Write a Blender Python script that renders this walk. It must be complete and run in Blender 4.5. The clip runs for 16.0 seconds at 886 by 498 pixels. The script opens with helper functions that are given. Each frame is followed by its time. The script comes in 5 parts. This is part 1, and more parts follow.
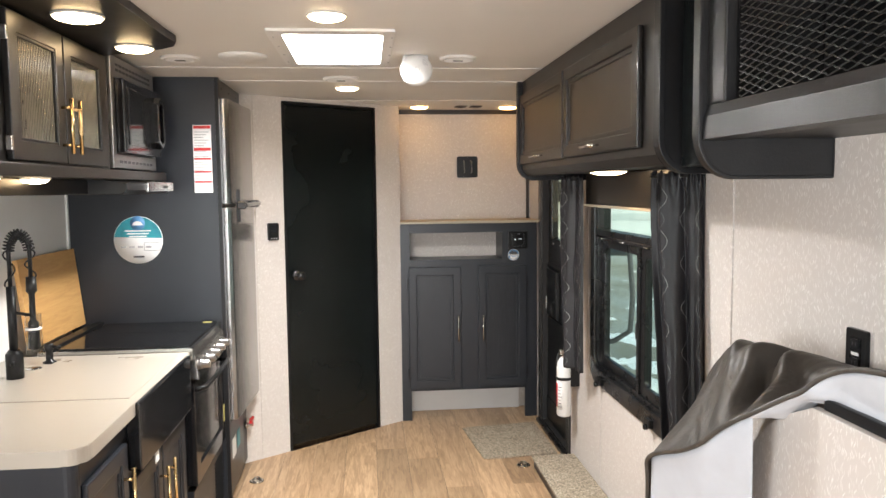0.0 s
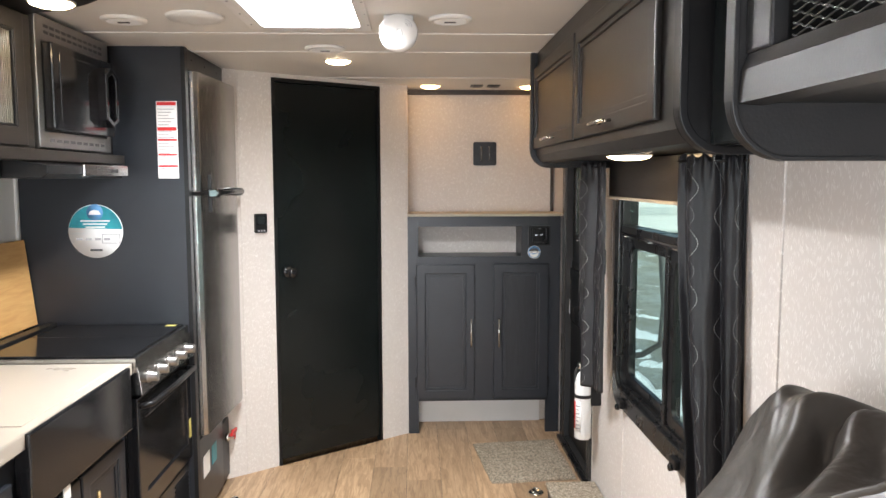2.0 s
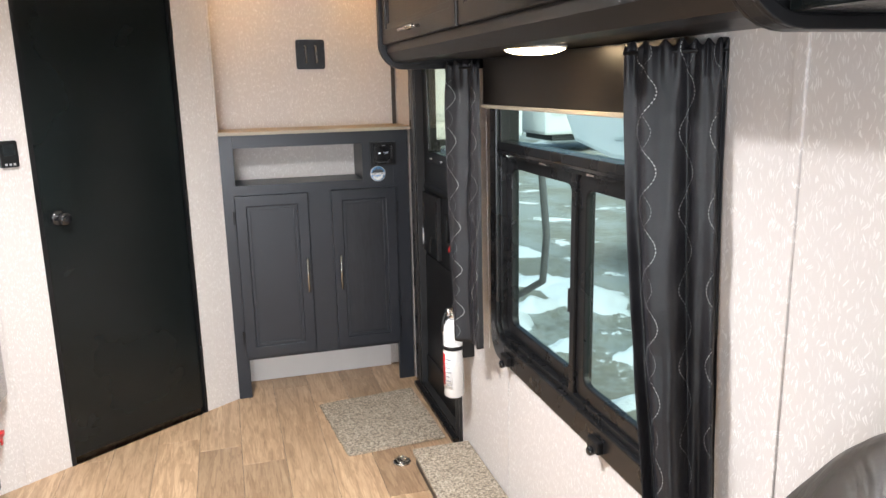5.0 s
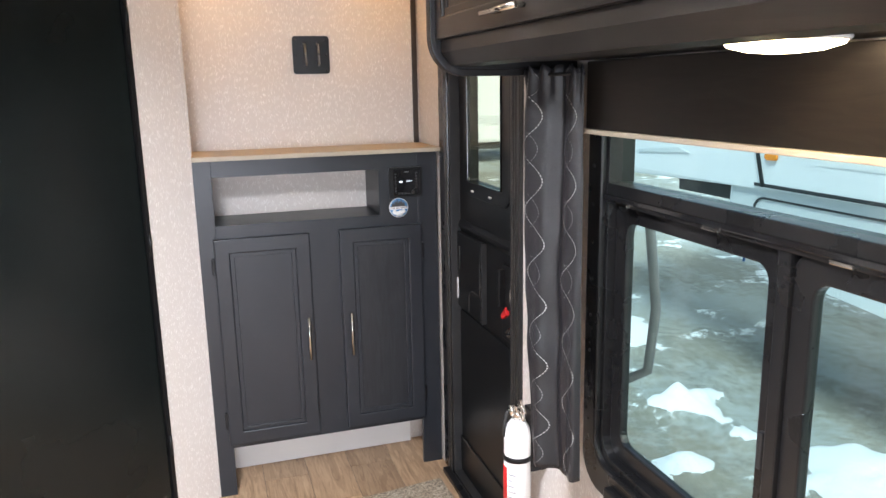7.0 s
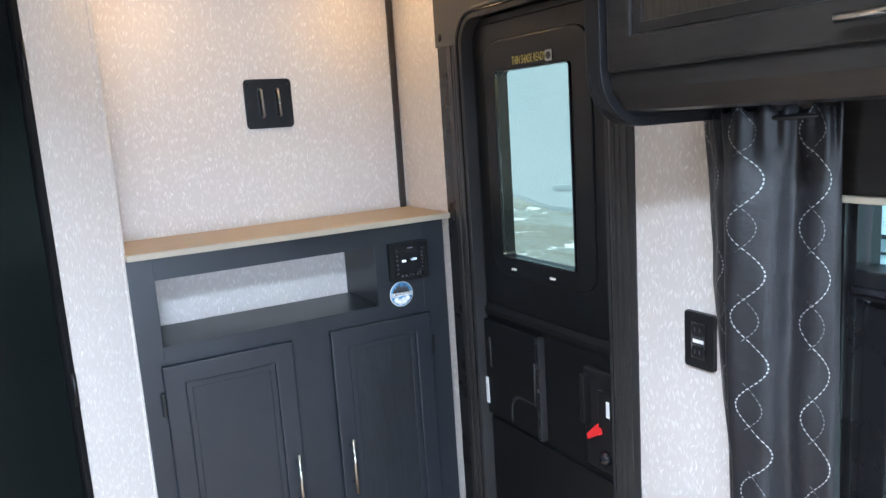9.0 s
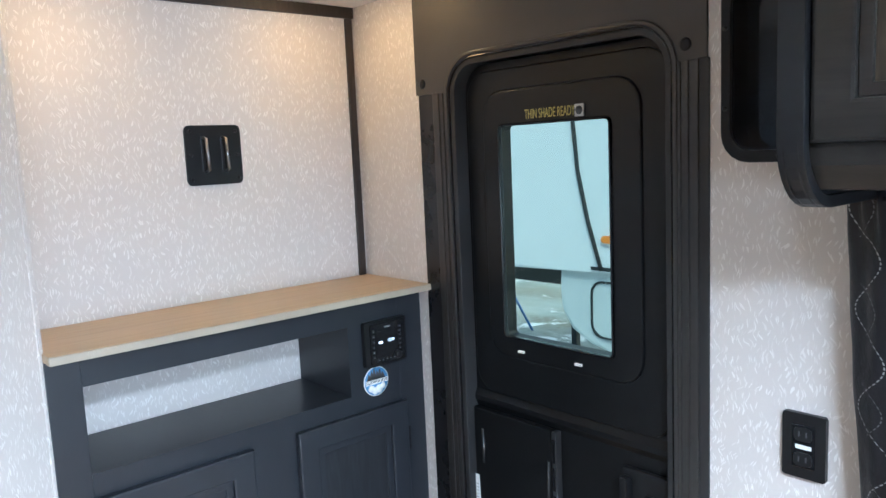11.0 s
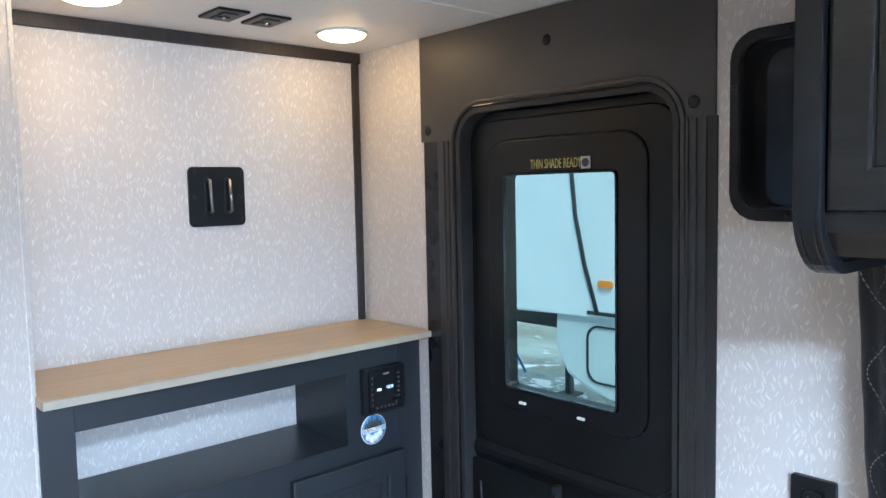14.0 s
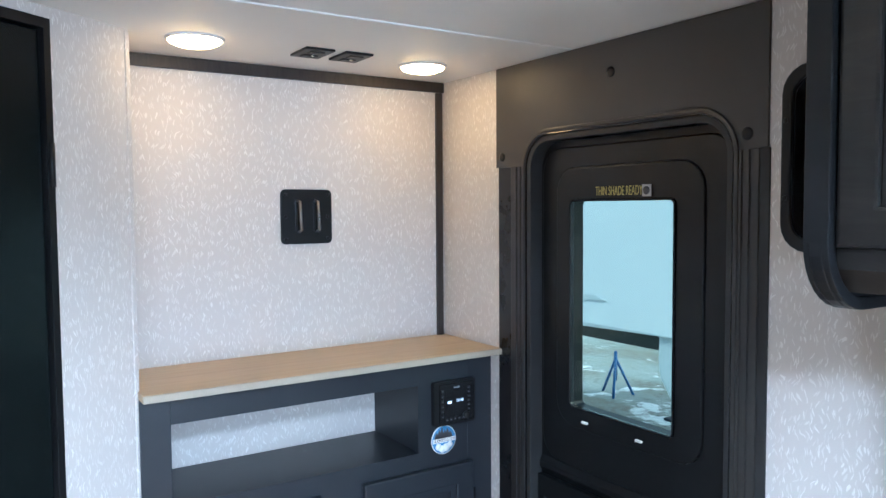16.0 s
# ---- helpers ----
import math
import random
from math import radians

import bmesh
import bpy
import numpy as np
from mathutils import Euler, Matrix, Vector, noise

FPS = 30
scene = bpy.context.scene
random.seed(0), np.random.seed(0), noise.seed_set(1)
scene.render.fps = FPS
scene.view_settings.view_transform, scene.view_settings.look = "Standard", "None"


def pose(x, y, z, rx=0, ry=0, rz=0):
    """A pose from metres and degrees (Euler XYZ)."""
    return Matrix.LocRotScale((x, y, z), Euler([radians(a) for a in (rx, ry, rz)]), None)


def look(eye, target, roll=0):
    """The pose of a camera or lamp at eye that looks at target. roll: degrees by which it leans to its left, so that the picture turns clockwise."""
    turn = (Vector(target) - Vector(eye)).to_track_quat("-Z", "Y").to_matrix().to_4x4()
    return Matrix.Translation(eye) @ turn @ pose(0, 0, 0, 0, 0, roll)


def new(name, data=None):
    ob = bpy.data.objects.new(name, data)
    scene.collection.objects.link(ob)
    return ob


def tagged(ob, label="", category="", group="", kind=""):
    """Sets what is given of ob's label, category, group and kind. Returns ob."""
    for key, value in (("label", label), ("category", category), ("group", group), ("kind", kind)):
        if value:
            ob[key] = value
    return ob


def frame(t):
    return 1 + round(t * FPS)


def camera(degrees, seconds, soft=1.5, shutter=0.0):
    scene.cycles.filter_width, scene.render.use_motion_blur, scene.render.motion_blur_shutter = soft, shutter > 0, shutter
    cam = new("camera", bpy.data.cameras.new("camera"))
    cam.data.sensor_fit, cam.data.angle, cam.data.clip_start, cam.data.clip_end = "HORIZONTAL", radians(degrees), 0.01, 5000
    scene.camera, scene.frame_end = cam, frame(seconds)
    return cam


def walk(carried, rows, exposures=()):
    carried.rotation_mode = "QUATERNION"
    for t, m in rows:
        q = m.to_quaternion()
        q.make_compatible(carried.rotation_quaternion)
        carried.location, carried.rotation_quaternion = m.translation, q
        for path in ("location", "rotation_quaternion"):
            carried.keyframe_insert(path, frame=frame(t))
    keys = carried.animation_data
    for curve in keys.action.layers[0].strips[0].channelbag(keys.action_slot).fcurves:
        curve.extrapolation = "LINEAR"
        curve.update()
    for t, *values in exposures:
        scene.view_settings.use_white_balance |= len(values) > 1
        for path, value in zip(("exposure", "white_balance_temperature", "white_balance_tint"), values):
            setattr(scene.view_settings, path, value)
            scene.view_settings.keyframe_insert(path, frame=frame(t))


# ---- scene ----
cam = camera(61.2, 16.0)
PATH = [
    (0, (0.061, 0.287, 1.56), (0.26, 2.27, 1.395), -0.6),
    (0.5, (0.135, 0.394, 1.544), (0.295, 2.382, 1.389), -1.1),
    (1, (0.178, 0.485, 1.538), (0.263, 2.477, 1.377), -1.2),
    (1.5, (0.236, 0.611, 1.543), (0.287, 2.604, 1.376), -0.5),
    (2, (0.317, 0.764, 1.542), (0.391, 2.754, 1.355), -0.1),
    (2.5, (0.338, 0.863, 1.544), (0.438, 2.847, 1.313), -0.8),
    (3, (0.355, 1.003, 1.548), (0.549, 2.975, 1.279), -1.5),
    (3.5, (0.328, 1.166, 1.558), (0.687, 3.111, 1.261), -2.0),
    (4, (0.299, 1.285, 1.531), (0.783, 3.197, 1.193), -2.2),
    (4.2, (0.285, 1.323, 1.526), (0.801, 3.222, 1.165), -2.1),
    (6.3, (0.328, 2.002, 1.567), (0.879, 3.865, 1.092), -0.7),
    (6.5, (0.32, 2.11, 1.567), (0.883, 3.973, 1.106), -0.8),
    (7, (0.314, 2.376, 1.568), (0.903, 4.239, 1.142), -1.1),
    (7.5, (0.273, 2.613, 1.59), (0.918, 4.467, 1.206), -1.8),
    (8, (0.184, 2.816, 1.608), (0.937, 4.634, 1.251), -3.1),
    (10.3, (-0.011, 3.572, 1.651), (1.187, 5.142, 1.339), -2.8),
    (10.5, (-0.029, 3.61, 1.662), (1.209, 5.151, 1.361), -2.8),
    (11, (-0.057, 3.672, 1.677), (1.248, 5.166, 1.421), -2.6),
    (11.5, (-0.083, 3.698, 1.686), (1.251, 5.17, 1.457), -1.9),
    (12, (-0.089, 3.716, 1.691), (1.256, 5.18, 1.478), -1.1),
    (12.5, (-0.089, 3.723, 1.692), (1.258, 5.189, 1.495), -0.7),
    (13, (-0.081, 3.728, 1.692), (1.262, 5.198, 1.503), -0.8),
    (13.5, (-0.074, 3.715, 1.699), (1.266, 5.19, 1.525), -1.2),
    (14, (-0.063, 3.697, 1.701), (1.264, 5.185, 1.543), -1.2),
    (14.5, (-0.049, 3.681, 1.705), (1.252, 5.192, 1.554), -1.1),
    (15, (-0.05, 3.652, 1.71), (1.194, 5.211, 1.564), -0.8),
    (15.5, (-0.031, 3.602, 1.712), (1.139, 5.218, 1.578), -0.7),
    (16, (-0.031, 3.556, 1.719), (1.053, 5.233, 1.607), -0.4),
]
EXPOSURES = [(0, 0.3, 6400, 10), (2.0, 0.34, 6150, 10), (4.2, 0.48, 6050, 10), (6.5, 0.82, 5950, 14), (7.0, 0.88, 5850, 13), (7.5, 0.86, 5250, 8), (8.2, 0.94, 4950, 6), (10.5, 1.02, 4850, 4), (12.5, 1.02, 4550, 2), (16, 1.0, 4480, 2)]
walk(cam, [(t, look(eye, target, roll)) for t, eye, target, roll in PATH], EXPOSURES)

# ---- light ----
world = bpy.data.worlds.new("overcast_sky")
scene.world = world
world.use_nodes = True
wn = world.node_tree.nodes
sky = wn.new("ShaderNodeTexSky")
sky.sky_type, sky.sun_disc, sky.sun_elevation, sky.sun_rotation = "NISHITA", False, radians(35), radians(140)
sky.air_density, sky.dust_density = 1.0, 4.0
wn["Background"].inputs["Strength"].default_value = 0.15
world.node_tree.links.new(sky.outputs[0], wn["Background"].inputs["Color"])
sun = new("sun", bpy.data.lights.new("sun", "SUN"))
sun.data.energy, sun.data.angle, sun.data.color = 3.0, radians(20), (1.0, 0.96, 0.9)
sun.matrix_world = look((0, 0, 10), (4.5, 5.0, 0))


def area_lamp(name, eye, target, w, h, energy, color):
    d = bpy.data.lights.new(name, "AREA")
    d.shape, d.size, d.size_y, d.energy, d.color = "RECTANGLE", w, h, energy, color
    ob = new(name, d)
    ob.matrix_world = look(eye, target)
    return ob


# Lamp added to light the room from behind; its rear opening is assumed.
area_lamp("added_rear_daylight", (0, -2.95, 1.1), (0, 2, 1.1), 2.0, 1.8, 104, (0.96, 0.98, 1.0))
# Fill lamp added on the west side to brighten the right wall.
area_lamp("added_side_daylight", (-1.45, 0.75, 1.27), (1.2, 0.75, 1.0), 1.2, 0.6, 36, (0.95, 0.98, 1.0))
area_lamp("skylight_daylight", (-0.045, 3.19, 2.2), (-0.045, 3.19, 0), 0.36, 0.6, 84, (1.0, 0.99, 0.97))

# ---- materials ----


class Nodes:
    """A material's node tree with short calls."""

    def __init__(self, name, rough=0.5, metal=0.0):
        self.m = bpy.data.materials.new(name)
        self.m.use_nodes = True
        self.t = self.m.node_tree
        self.b = self.t.nodes["Principled BSDF"]
        self.b.inputs["Roughness"].default_value = rough
        self.b.inputs["Metallic"].default_value = metal

    def add(self, kind, **sets):
        n = self.t.nodes.new(kind)
        for k, v in sets.items():
            n.inputs[k].default_value = v
        return n

    def link(self, a, b):
        self.t.links.new(a, b)

    def pos(self, sx=1, sy=1, sz=1, obj=False):
        src = self.add("ShaderNodeTexCoord").outputs["Object"] if obj else self.add("ShaderNodeNewGeometry").outputs["Position"]
        mp = self.add("ShaderNodeMapping")
        mp.inputs["Scale"].default_value = (sx, sy, sz)
        self.link(src, mp.inputs["Vector"])
        return mp.outputs[0]

    def noise(self, vec, scale, detail=3, rough=0.55, dist=0.0):
        n = self.add("ShaderNodeTexNoise", Scale=scale, Detail=detail, Roughness=rough, Distortion=dist)
        if vec is not None:
            self.link(vec, n.inputs["Vector"])
        return n.outputs["Fac"]

    def ramp(self, fac, *stops):
        r = self.add("ShaderNodeValToRGB")
        e = r.color_ramp.elements
        while len(e) < len(stops):
            e.new(0.5)
        for el, (p, c) in zip(e, stops):
            el.position, el.color = p, (*c, 1) if len(c) == 3 else c
        self.link(fac, r.inputs[0])
        return r.outputs[0]

    def math(self, op, a, b=None, c=None):
        n = self.add("ShaderNodeMath")
        n.operation = op
        for i, v in enumerate((a, b, c)):
            if v is None:
                continue
            if isinstance(v, (int, float)):
                n.inputs[i].default_value = v
            else:
                self.link(v, n.inputs[i])
        return n.outputs[0]

    def mix(self, fac, a, b, mode="MIX"):
        n = self.add("ShaderNodeMix")
        n.data_type, n.blend_type = "RGBA", mode
        for sock, v in ((0, fac), (6, a), (7, b)):
            if isinstance(v, (int, float)):
                n.inputs[sock].default_value = v
            elif isinstance(v, tuple):
                n.inputs[sock].default_value = (*v, 1)
            else:
                self.link(v, n.inputs[sock])
        return n.outputs[2]

    def color(self, v):
        if isinstance(v, tuple):
            self.b.inputs["Base Color"].default_value = (*v, 1)
        else:
            self.link(v, self.b.inputs["Base Color"])

    def bump(self, h, strength=0.2, dist=0.002):
        n = self.add("ShaderNodeBump", Strength=strength, Distance=dist)
        self.link(h, n.inputs["Height"])
        self.link(n.outputs[0], self.b.inputs["Normal"])

    def rough(self, fac, lo, hi):
        n = self.add("ShaderNodeMapRange")
        n.inputs["To Min"].default_value, n.inputs["To Max"].default_value = lo, hi
        self.link(fac, n.inputs["Value"])
        self.link(n.outputs[0], self.b.inputs["Roughness"])


def painted(name, rgb, rough=0.5, vary=0.12, scale=6, grain=0.1, metal=0.0, grain_scale=220, spec=0.5):
    """Paint or plastic: a colour with soft blotches, uneven gloss and fine relief."""
    n = Nodes(name, rough, metal)
    p = n.pos()
    big = n.noise(p, scale, 4)
    fine = n.noise(p, grain_scale, 2)
    lo, hi = tuple(c * (1 - vary) for c in rgb), tuple(min(1, c * (1 + vary)) for c in rgb)
    n.color(n.ramp(big, (0.3, lo), (0.7, hi)))
    n.rough(big, max(0.03, rough - 0.07), min(1, rough + 0.07))
    n.bump(fine, grain, 0.001)
    n.b.inputs["Specular IOR Level"].default_value = spec
    return n.m


def wallpaper_mat():
    n = Nodes("wallpaper", 0.55)
    g = n.add("ShaderNodeNewGeometry").outputs["Position"]
    sep = n.add("ShaderNodeSeparateXYZ")
    n.link(g, sep.inputs[0])
    u = n.math("ADD", sep.outputs[0], sep.outputs[1])
    comb = n.add("ShaderNodeCombineXYZ")
    n.link(u, comb.inputs[0])
    n.link(sep.outputs[2], comb.inputs[1])
    warp = n.add("ShaderNodeTexNoise", Scale=26.0, Detail=1.0)
    n.link(comb.outputs[0], warp.inputs["Vector"])
    off = n.add("ShaderNodeVectorMath")
    off.operation = "MULTIPLY_ADD"
    n.link(warp.outputs["Color"], off.inputs[0])
    off.inputs[1].default_value = (0.032, 0.02, 0)
    n.link(comb.outputs[0], off.inputs[2])
    flecks = []
    for sx, sz, turn in ((185, 33, 12), (205, 38, -15)):
        mp = n.add("ShaderNodeMapping")
        mp.vector_type = "POINT"
        mp.inputs["Rotation"].default_value = (0, 0, radians(turn))
        mp.inputs["Scale"].default_value = (1, 1, 1)
        n.link(off.outputs[0], mp.inputs[0])
        sc = n.add("ShaderNodeMapping")
        sc.inputs["Scale"].default_value = (sx, sz, 1)
        n.link(mp.outputs[0], sc.inputs[0])
        v = n.add("ShaderNodeTexVoronoi", Scale=1.0)
        v.voronoi_dimensions = "2D"
        n.link(sc.outputs[0], v.inputs["Vector"])
        dot = n.math("LESS_THAN", v.outputs["Distance"], 0.225)
        sel = n.add("ShaderNodeSeparateColor")
        n.link(v.outputs["Color"], sel.inputs[0])
        flecks.append(n.math("MULTIPLY", dot, n.math("MULTIPLY", n.math("GREATER_THAN", sel.outputs[0], 0.35), sel.outputs[1])))
    fl = n.math("MAXIMUM", flecks[0], flecks[1])
    weave = n.noise(n.pos(1, 1, 1), 420, 2)
    soft = n.noise(g, 3.0, 3)
    base = n.mix(n.math("MULTIPLY", weave, 0.5), (0.55, 0.505, 0.468), (0.63, 0.585, 0.545))
    base = n.mix(n.math("MULTIPLY", soft, 0.15), base, (0.50, 0.46, 0.425))
    n.color(n.mix(n.math("MULTIPLY", fl, 0.62), base, (0.86, 0.84, 0.80)))
    n.rough(fl, 0.62, 0.4)
    n.bump(n.math("ADD", weave, fl), 0.12, 0.0006)
    return n.m


def plank_mat():
    n = Nodes("vinyl_plank", 0.42)
    rnd = n.add("ShaderNodeObjectInfo").outputs["Random"]
    g = n.add("ShaderNodeNewGeometry").outputs["Position"]
    mp = n.add("ShaderNodeMapping")
    mp.inputs["Scale"].default_value = (1.0, 0.10, 1.0)
    n.link(g, mp.inputs[0])
    sh = n.add("ShaderNodeCombineXYZ")
    n.link(n.math("MULTIPLY", rnd, 37.0), sh.inputs[1])
    n.link(n.math("MULTIPLY", rnd, 11.0), sh.inputs[0])
    ad = n.add("ShaderNodeVectorMath")
    n.link(mp.outputs[0], ad.inputs[0])
    n.link(sh.outputs[0], ad.inputs[1])
    grain = n.noise(ad.outputs[0], 60, 6, 0.65, 1.2)
    cath = n.noise(ad.outputs[0], 11, 4, 0.6, 2.0)
    knots = n.add("ShaderNodeTexVoronoi", Scale=5.0)
    n.link(ad.outputs[0], knots.inputs["Vector"])
    c = n.ramp(grain, (0.25, (0.20, 0.12, 0.062)), (0.48, (0.41, 0.275, 0.165)), (0.75, (0.56, 0.405, 0.26)))
    c = n.mix(n.math("MULTIPLY", n.math("GREATER_THAN", cath, 0.55), 0.42), c, (0.25, 0.155, 0.085))
    tone = n.ramp(rnd, (0.0, (0.72, 0.70, 0.68)), (0.5, (0.98, 0.96, 0.94)), (1.0, (1.15, 1.14, 1.12)))
    c = n.mix(1.0, c, tone, "MULTIPLY")
    c = n.mix(n.math("MULTIPLY", n.math("LESS_THAN", knots.outputs["Distance"], 0.13), 0.65), c, (0.12, 0.065, 0.03))
    n.color(c)
    n.rough(grain, 0.36, 0.52)
    n.bump(grain, 0.12, 0.001)
    return n.m


def wood_mat(name, dark, mid, light, axis=(1, 1, 0.1), rough=0.45, scale=40, bump=0.15):
    n = Nodes(name, rough)
    p = n.pos(*axis)
    grain = n.noise(p, scale, 6, 0.65, 1.5)
    big = n.noise(p, scale * 0.2, 3, 0.5, 1.0)
    c = n.ramp(grain, (0.28, dark), (0.5, mid), (0.75, light))
    n.color(n.mix(n.math("MULTIPLY", big, 0.4), c, mid))
    n.rough(grain, rough - 0.06, rough + 0.08)
    n.bump(grain, bump, 0.001)
    n.b.inputs["Specular IOR Level"].default_value = 0.36
    return n.m


def carpet_mat():
    n = Nodes("carpet_offcut", 0.95)
    p = n.pos()
    f = n.noise(p, 115, 3, 0.75)
    big = n.noise(p, 9, 3)
    c = n.ramp(f, (0.36, (0.11, 0.088, 0.062)), (0.5, (0.33, 0.275, 0.205)), (0.68, (0.66, 0.575, 0.45)))
    n.color(n.mix(n.math("MULTIPLY", big, 0.25), c, (0.30, 0.25, 0.19)))
    n.bump(f, 0.9, 0.006)
    return n.m


def steel_mat():
    n = Nodes("brushed_stainless", 0.24, 1.0)
    p = n.pos(1, 1, 0.01)
    f = n.noise(p, 500, 3)
    n.color(n.ramp(n.noise(n.pos(), 2.5, 2), (0.3, (0.42, 0.41, 0.40)), (0.7, (0.50, 0.49, 0.48))))
    n.rough(f, 0.16, 0.32)
    n.bump(f, 0.04, 0.0005)
    return n.m


def glass_mat(name, tint, gloss=0.06):
    n = Nodes(name)
    tr = n.add("ShaderNodeBsdfTransparent")
    tr.inputs[0].default_value = (*tint, 1)
    gl = n.add("ShaderNodeBsdfGlossy")
    gl.inputs["Roughness"].default_value = gloss
    fr = n.add("ShaderNodeLayerWeight", Blend=0.5)
    sch = n.math("MULTIPLY_ADD", n.math("POWER", fr.outputs["Facing"], 5.0), 0.45, 0.022)
    mx = n.add("ShaderNodeMixShader")
    n.link(sch, mx.inputs[0])
    n.link(tr.outputs[0], mx.inputs[1])
    n.link(gl.outputs[0], mx.inputs[2])
    n.link(mx.outputs[0], n.t.nodes["Material Output"].inputs["Surface"])
    return n.m


def reeded_glass_mat():
    n = Nodes("reeded_glass", 0.07)
    p = n.pos(1, 1, 0)
    sep = n.add("ShaderNodeSeparateXYZ")
    n.link(p, sep.inputs[0])
    w = n.math("SINE", n.math("MULTIPLY", sep.outputs[1], 2 * math.pi / 0.011))
    n.color(n.mix(n.noise(n.pos(), 7, 2), (0.17, 0.16, 0.13), (0.27, 0.255, 0.21)))
    n.b.inputs["Specular IOR Level"].default_value = 1.0
    n.bump(w, 1.0, 0.0035)
    return n.m


def lamp_mat(name, rgb, strength):
    n = Nodes(name, 0.4)
    n.color((0.9, 0.88, 0.82))
    n.b.inputs["Emission Color"].default_value = (*rgb, 1)
    n.b.inputs["Emission Strength"].default_value = strength
    return n.m


def curtain_mat():
    """Charcoal cloth with dotted silver chains that swing from side to side; u and v are metres on the cloth."""
    n = Nodes("curtain_cloth", 0.55)
    uv = n.add("ShaderNodeUVMap")
    sep = n.add("ShaderNodeSeparateXYZ")
    n.link(uv.outputs[0], sep.inputs[0])
    u, v = sep.outputs[0], sep.outputs[1]
    cell = 0.118
    um = n.math("SUBTRACT", n.math("MODULO", n.math("ADD", u, 10 * cell), cell), cell / 2)
    sw = n.math("MULTIPLY", n.math("SINE", n.math("MULTIPLY", v, 2 * math.pi / 0.148)), 0.029)
    lines = []
    for sgn, off in ((1, 0.0), (-1, 0.012)):
        d = n.math("ABSOLUTE", n.math("SUBTRACT", n.math("SUBTRACT", um, off), n.math("MULTIPLY", sw, sgn)))
        lines.append(n.math("LESS_THAN", d, 0.0013 if sgn > 0 else 0.0010))
    dots = n.math("GREATER_THAN", n.math("SINE", n.math("MULTIPLY", v, 2 * math.pi / 0.0068)), -0.35)
    half = n.math("GREATER_THAN", n.math("SINE", n.math("MULTIPLY", v, 2 * math.pi / 0.148)), -0.1)
    lit = n.math("MULTIPLY", lines[0], dots)
    dim = n.math("MULTIPLY", n.math("MULTIPLY", lines[1], dots), half)
    p = n.pos()
    weave = n.noise(p, 500, 2)
    c = n.mix(weave, (0.0095, 0.0092, 0.0105), (0.0185, 0.0178, 0.020))
    c = n.mix(lit, c, (0.36, 0.36, 0.355))
    c = n.mix(dim, c, (0.16, 0.16, 0.165))
    n.color(c)
    n.rough(weave, 0.32, 0.48)
    n.b.inputs["Specular IOR Level"].default_value = 0.35
    n.bump(n.math("ADD", n.noise(p, 11, 4), n.math("MULTIPLY", weave, 0.1)), 0.5, 0.012)
    return n.m


def ground_mat():
    n = Nodes("snowy_gravel", 0.8)
    p = n.pos()
    big = n.noise(p, 0.9, 5, 0.6, 0.4)
    bands = n.noise(n.pos(0.9, 0.3, 1), 1.0, 4, 0.6)
    fine = n.noise(p, 30, 5, 0.75)
    mid = n.noise(p, 11, 9, 0.82)
    grav = n.ramp(mid, (0.3, (0.10, 0.10, 0.092)), (0.7, (0.36, 0.35, 0.31)))
    grav = n.mix(n.noise(p, 1.4, 3), grav, (0.27, 0.25, 0.19))
    ice = n.mix(n.math("MULTIPLY", fine, 0.6), (0.30, 0.325, 0.315), (0.54, 0.565, 0.56))
    c = n.mix(n.ramp(n.math("ADD", bands, n.math("MULTIPLY", n.math("SUBTRACT", mid, 0.5), 0.9)), (0.42, (0, 0, 0)), (0.62, (0.85, 0.85, 0.85))), grav, ice)
    h = n.add("ShaderNodeSeparateXYZ")
    n.link(n.add("ShaderNodeNewGeometry").outputs["Position"], h.inputs[0])
    snow = n.math("MAXIMUM", n.ramp(n.math("ADD", n.math("MULTIPLY", mid, 0.3), n.math("SUBTRACT", big, 0.08)), (0.67, (0, 0, 0)), (0.70, (1, 1, 1))), n.math("GREATER_THAN", n.math("ADD", h.outputs[2], n.math("MULTIPLY", fine, 0.05)), -0.765))
    n.color(n.mix(snow, c, (0.88, 0.89, 0.90)))
    n.bump(n.math("ADD", fine, big), 0.6, 0.04)
    n.rough(fine, 0.55, 0.9)
    return n.m


def vinyl_mat():
    n = Nodes("taupe_vinyl_cover", 0.36)
    p = n.pos()
    big = n.noise(p, 6, 3, 0.5, 1.6)
    fine = n.noise(p, 320, 2)
    n.color(n.ramp(big, (0.3, (0.040, 0.033, 0.027)), (0.7, (0.056, 0.047, 0.039))))
    n.rough(big, 0.40, 0.54)
    n.bump(n.math("ADD", big, n.math("MULTIPLY", fine, 0.012)), 0.6, 0.022)
    return n.m


PAPER = wallpaper_mat()
PLANK = plank_mat()
CEIL = painted("ceiling_vinyl", (0.74, 0.72, 0.69), 0.55, 0.03, 2, 0.12)
CHAR = painted("charcoal_cabinet_paint", (0.0190, 0.0213, 0.0262), 0.34, 0.08, 5, 0.12, spec=0.38)
CHAR_OAK = wood_mat("charcoal_stained_oak", (0.0105, 0.0115, 0.0135), (0.0190, 0.0205, 0.0240), (0.030, 0.032, 0.036), (1, 1, 0.1), 0.34, 55, 0.3)
BROWN = wood_mat("espresso_vinyl_wrap", (0.0068, 0.0058, 0.005), (0.0135, 0.0115, 0.0098), (0.024, 0.0202, 0.017), (1, 0.12, 1), 0.33, 45, 0.15)
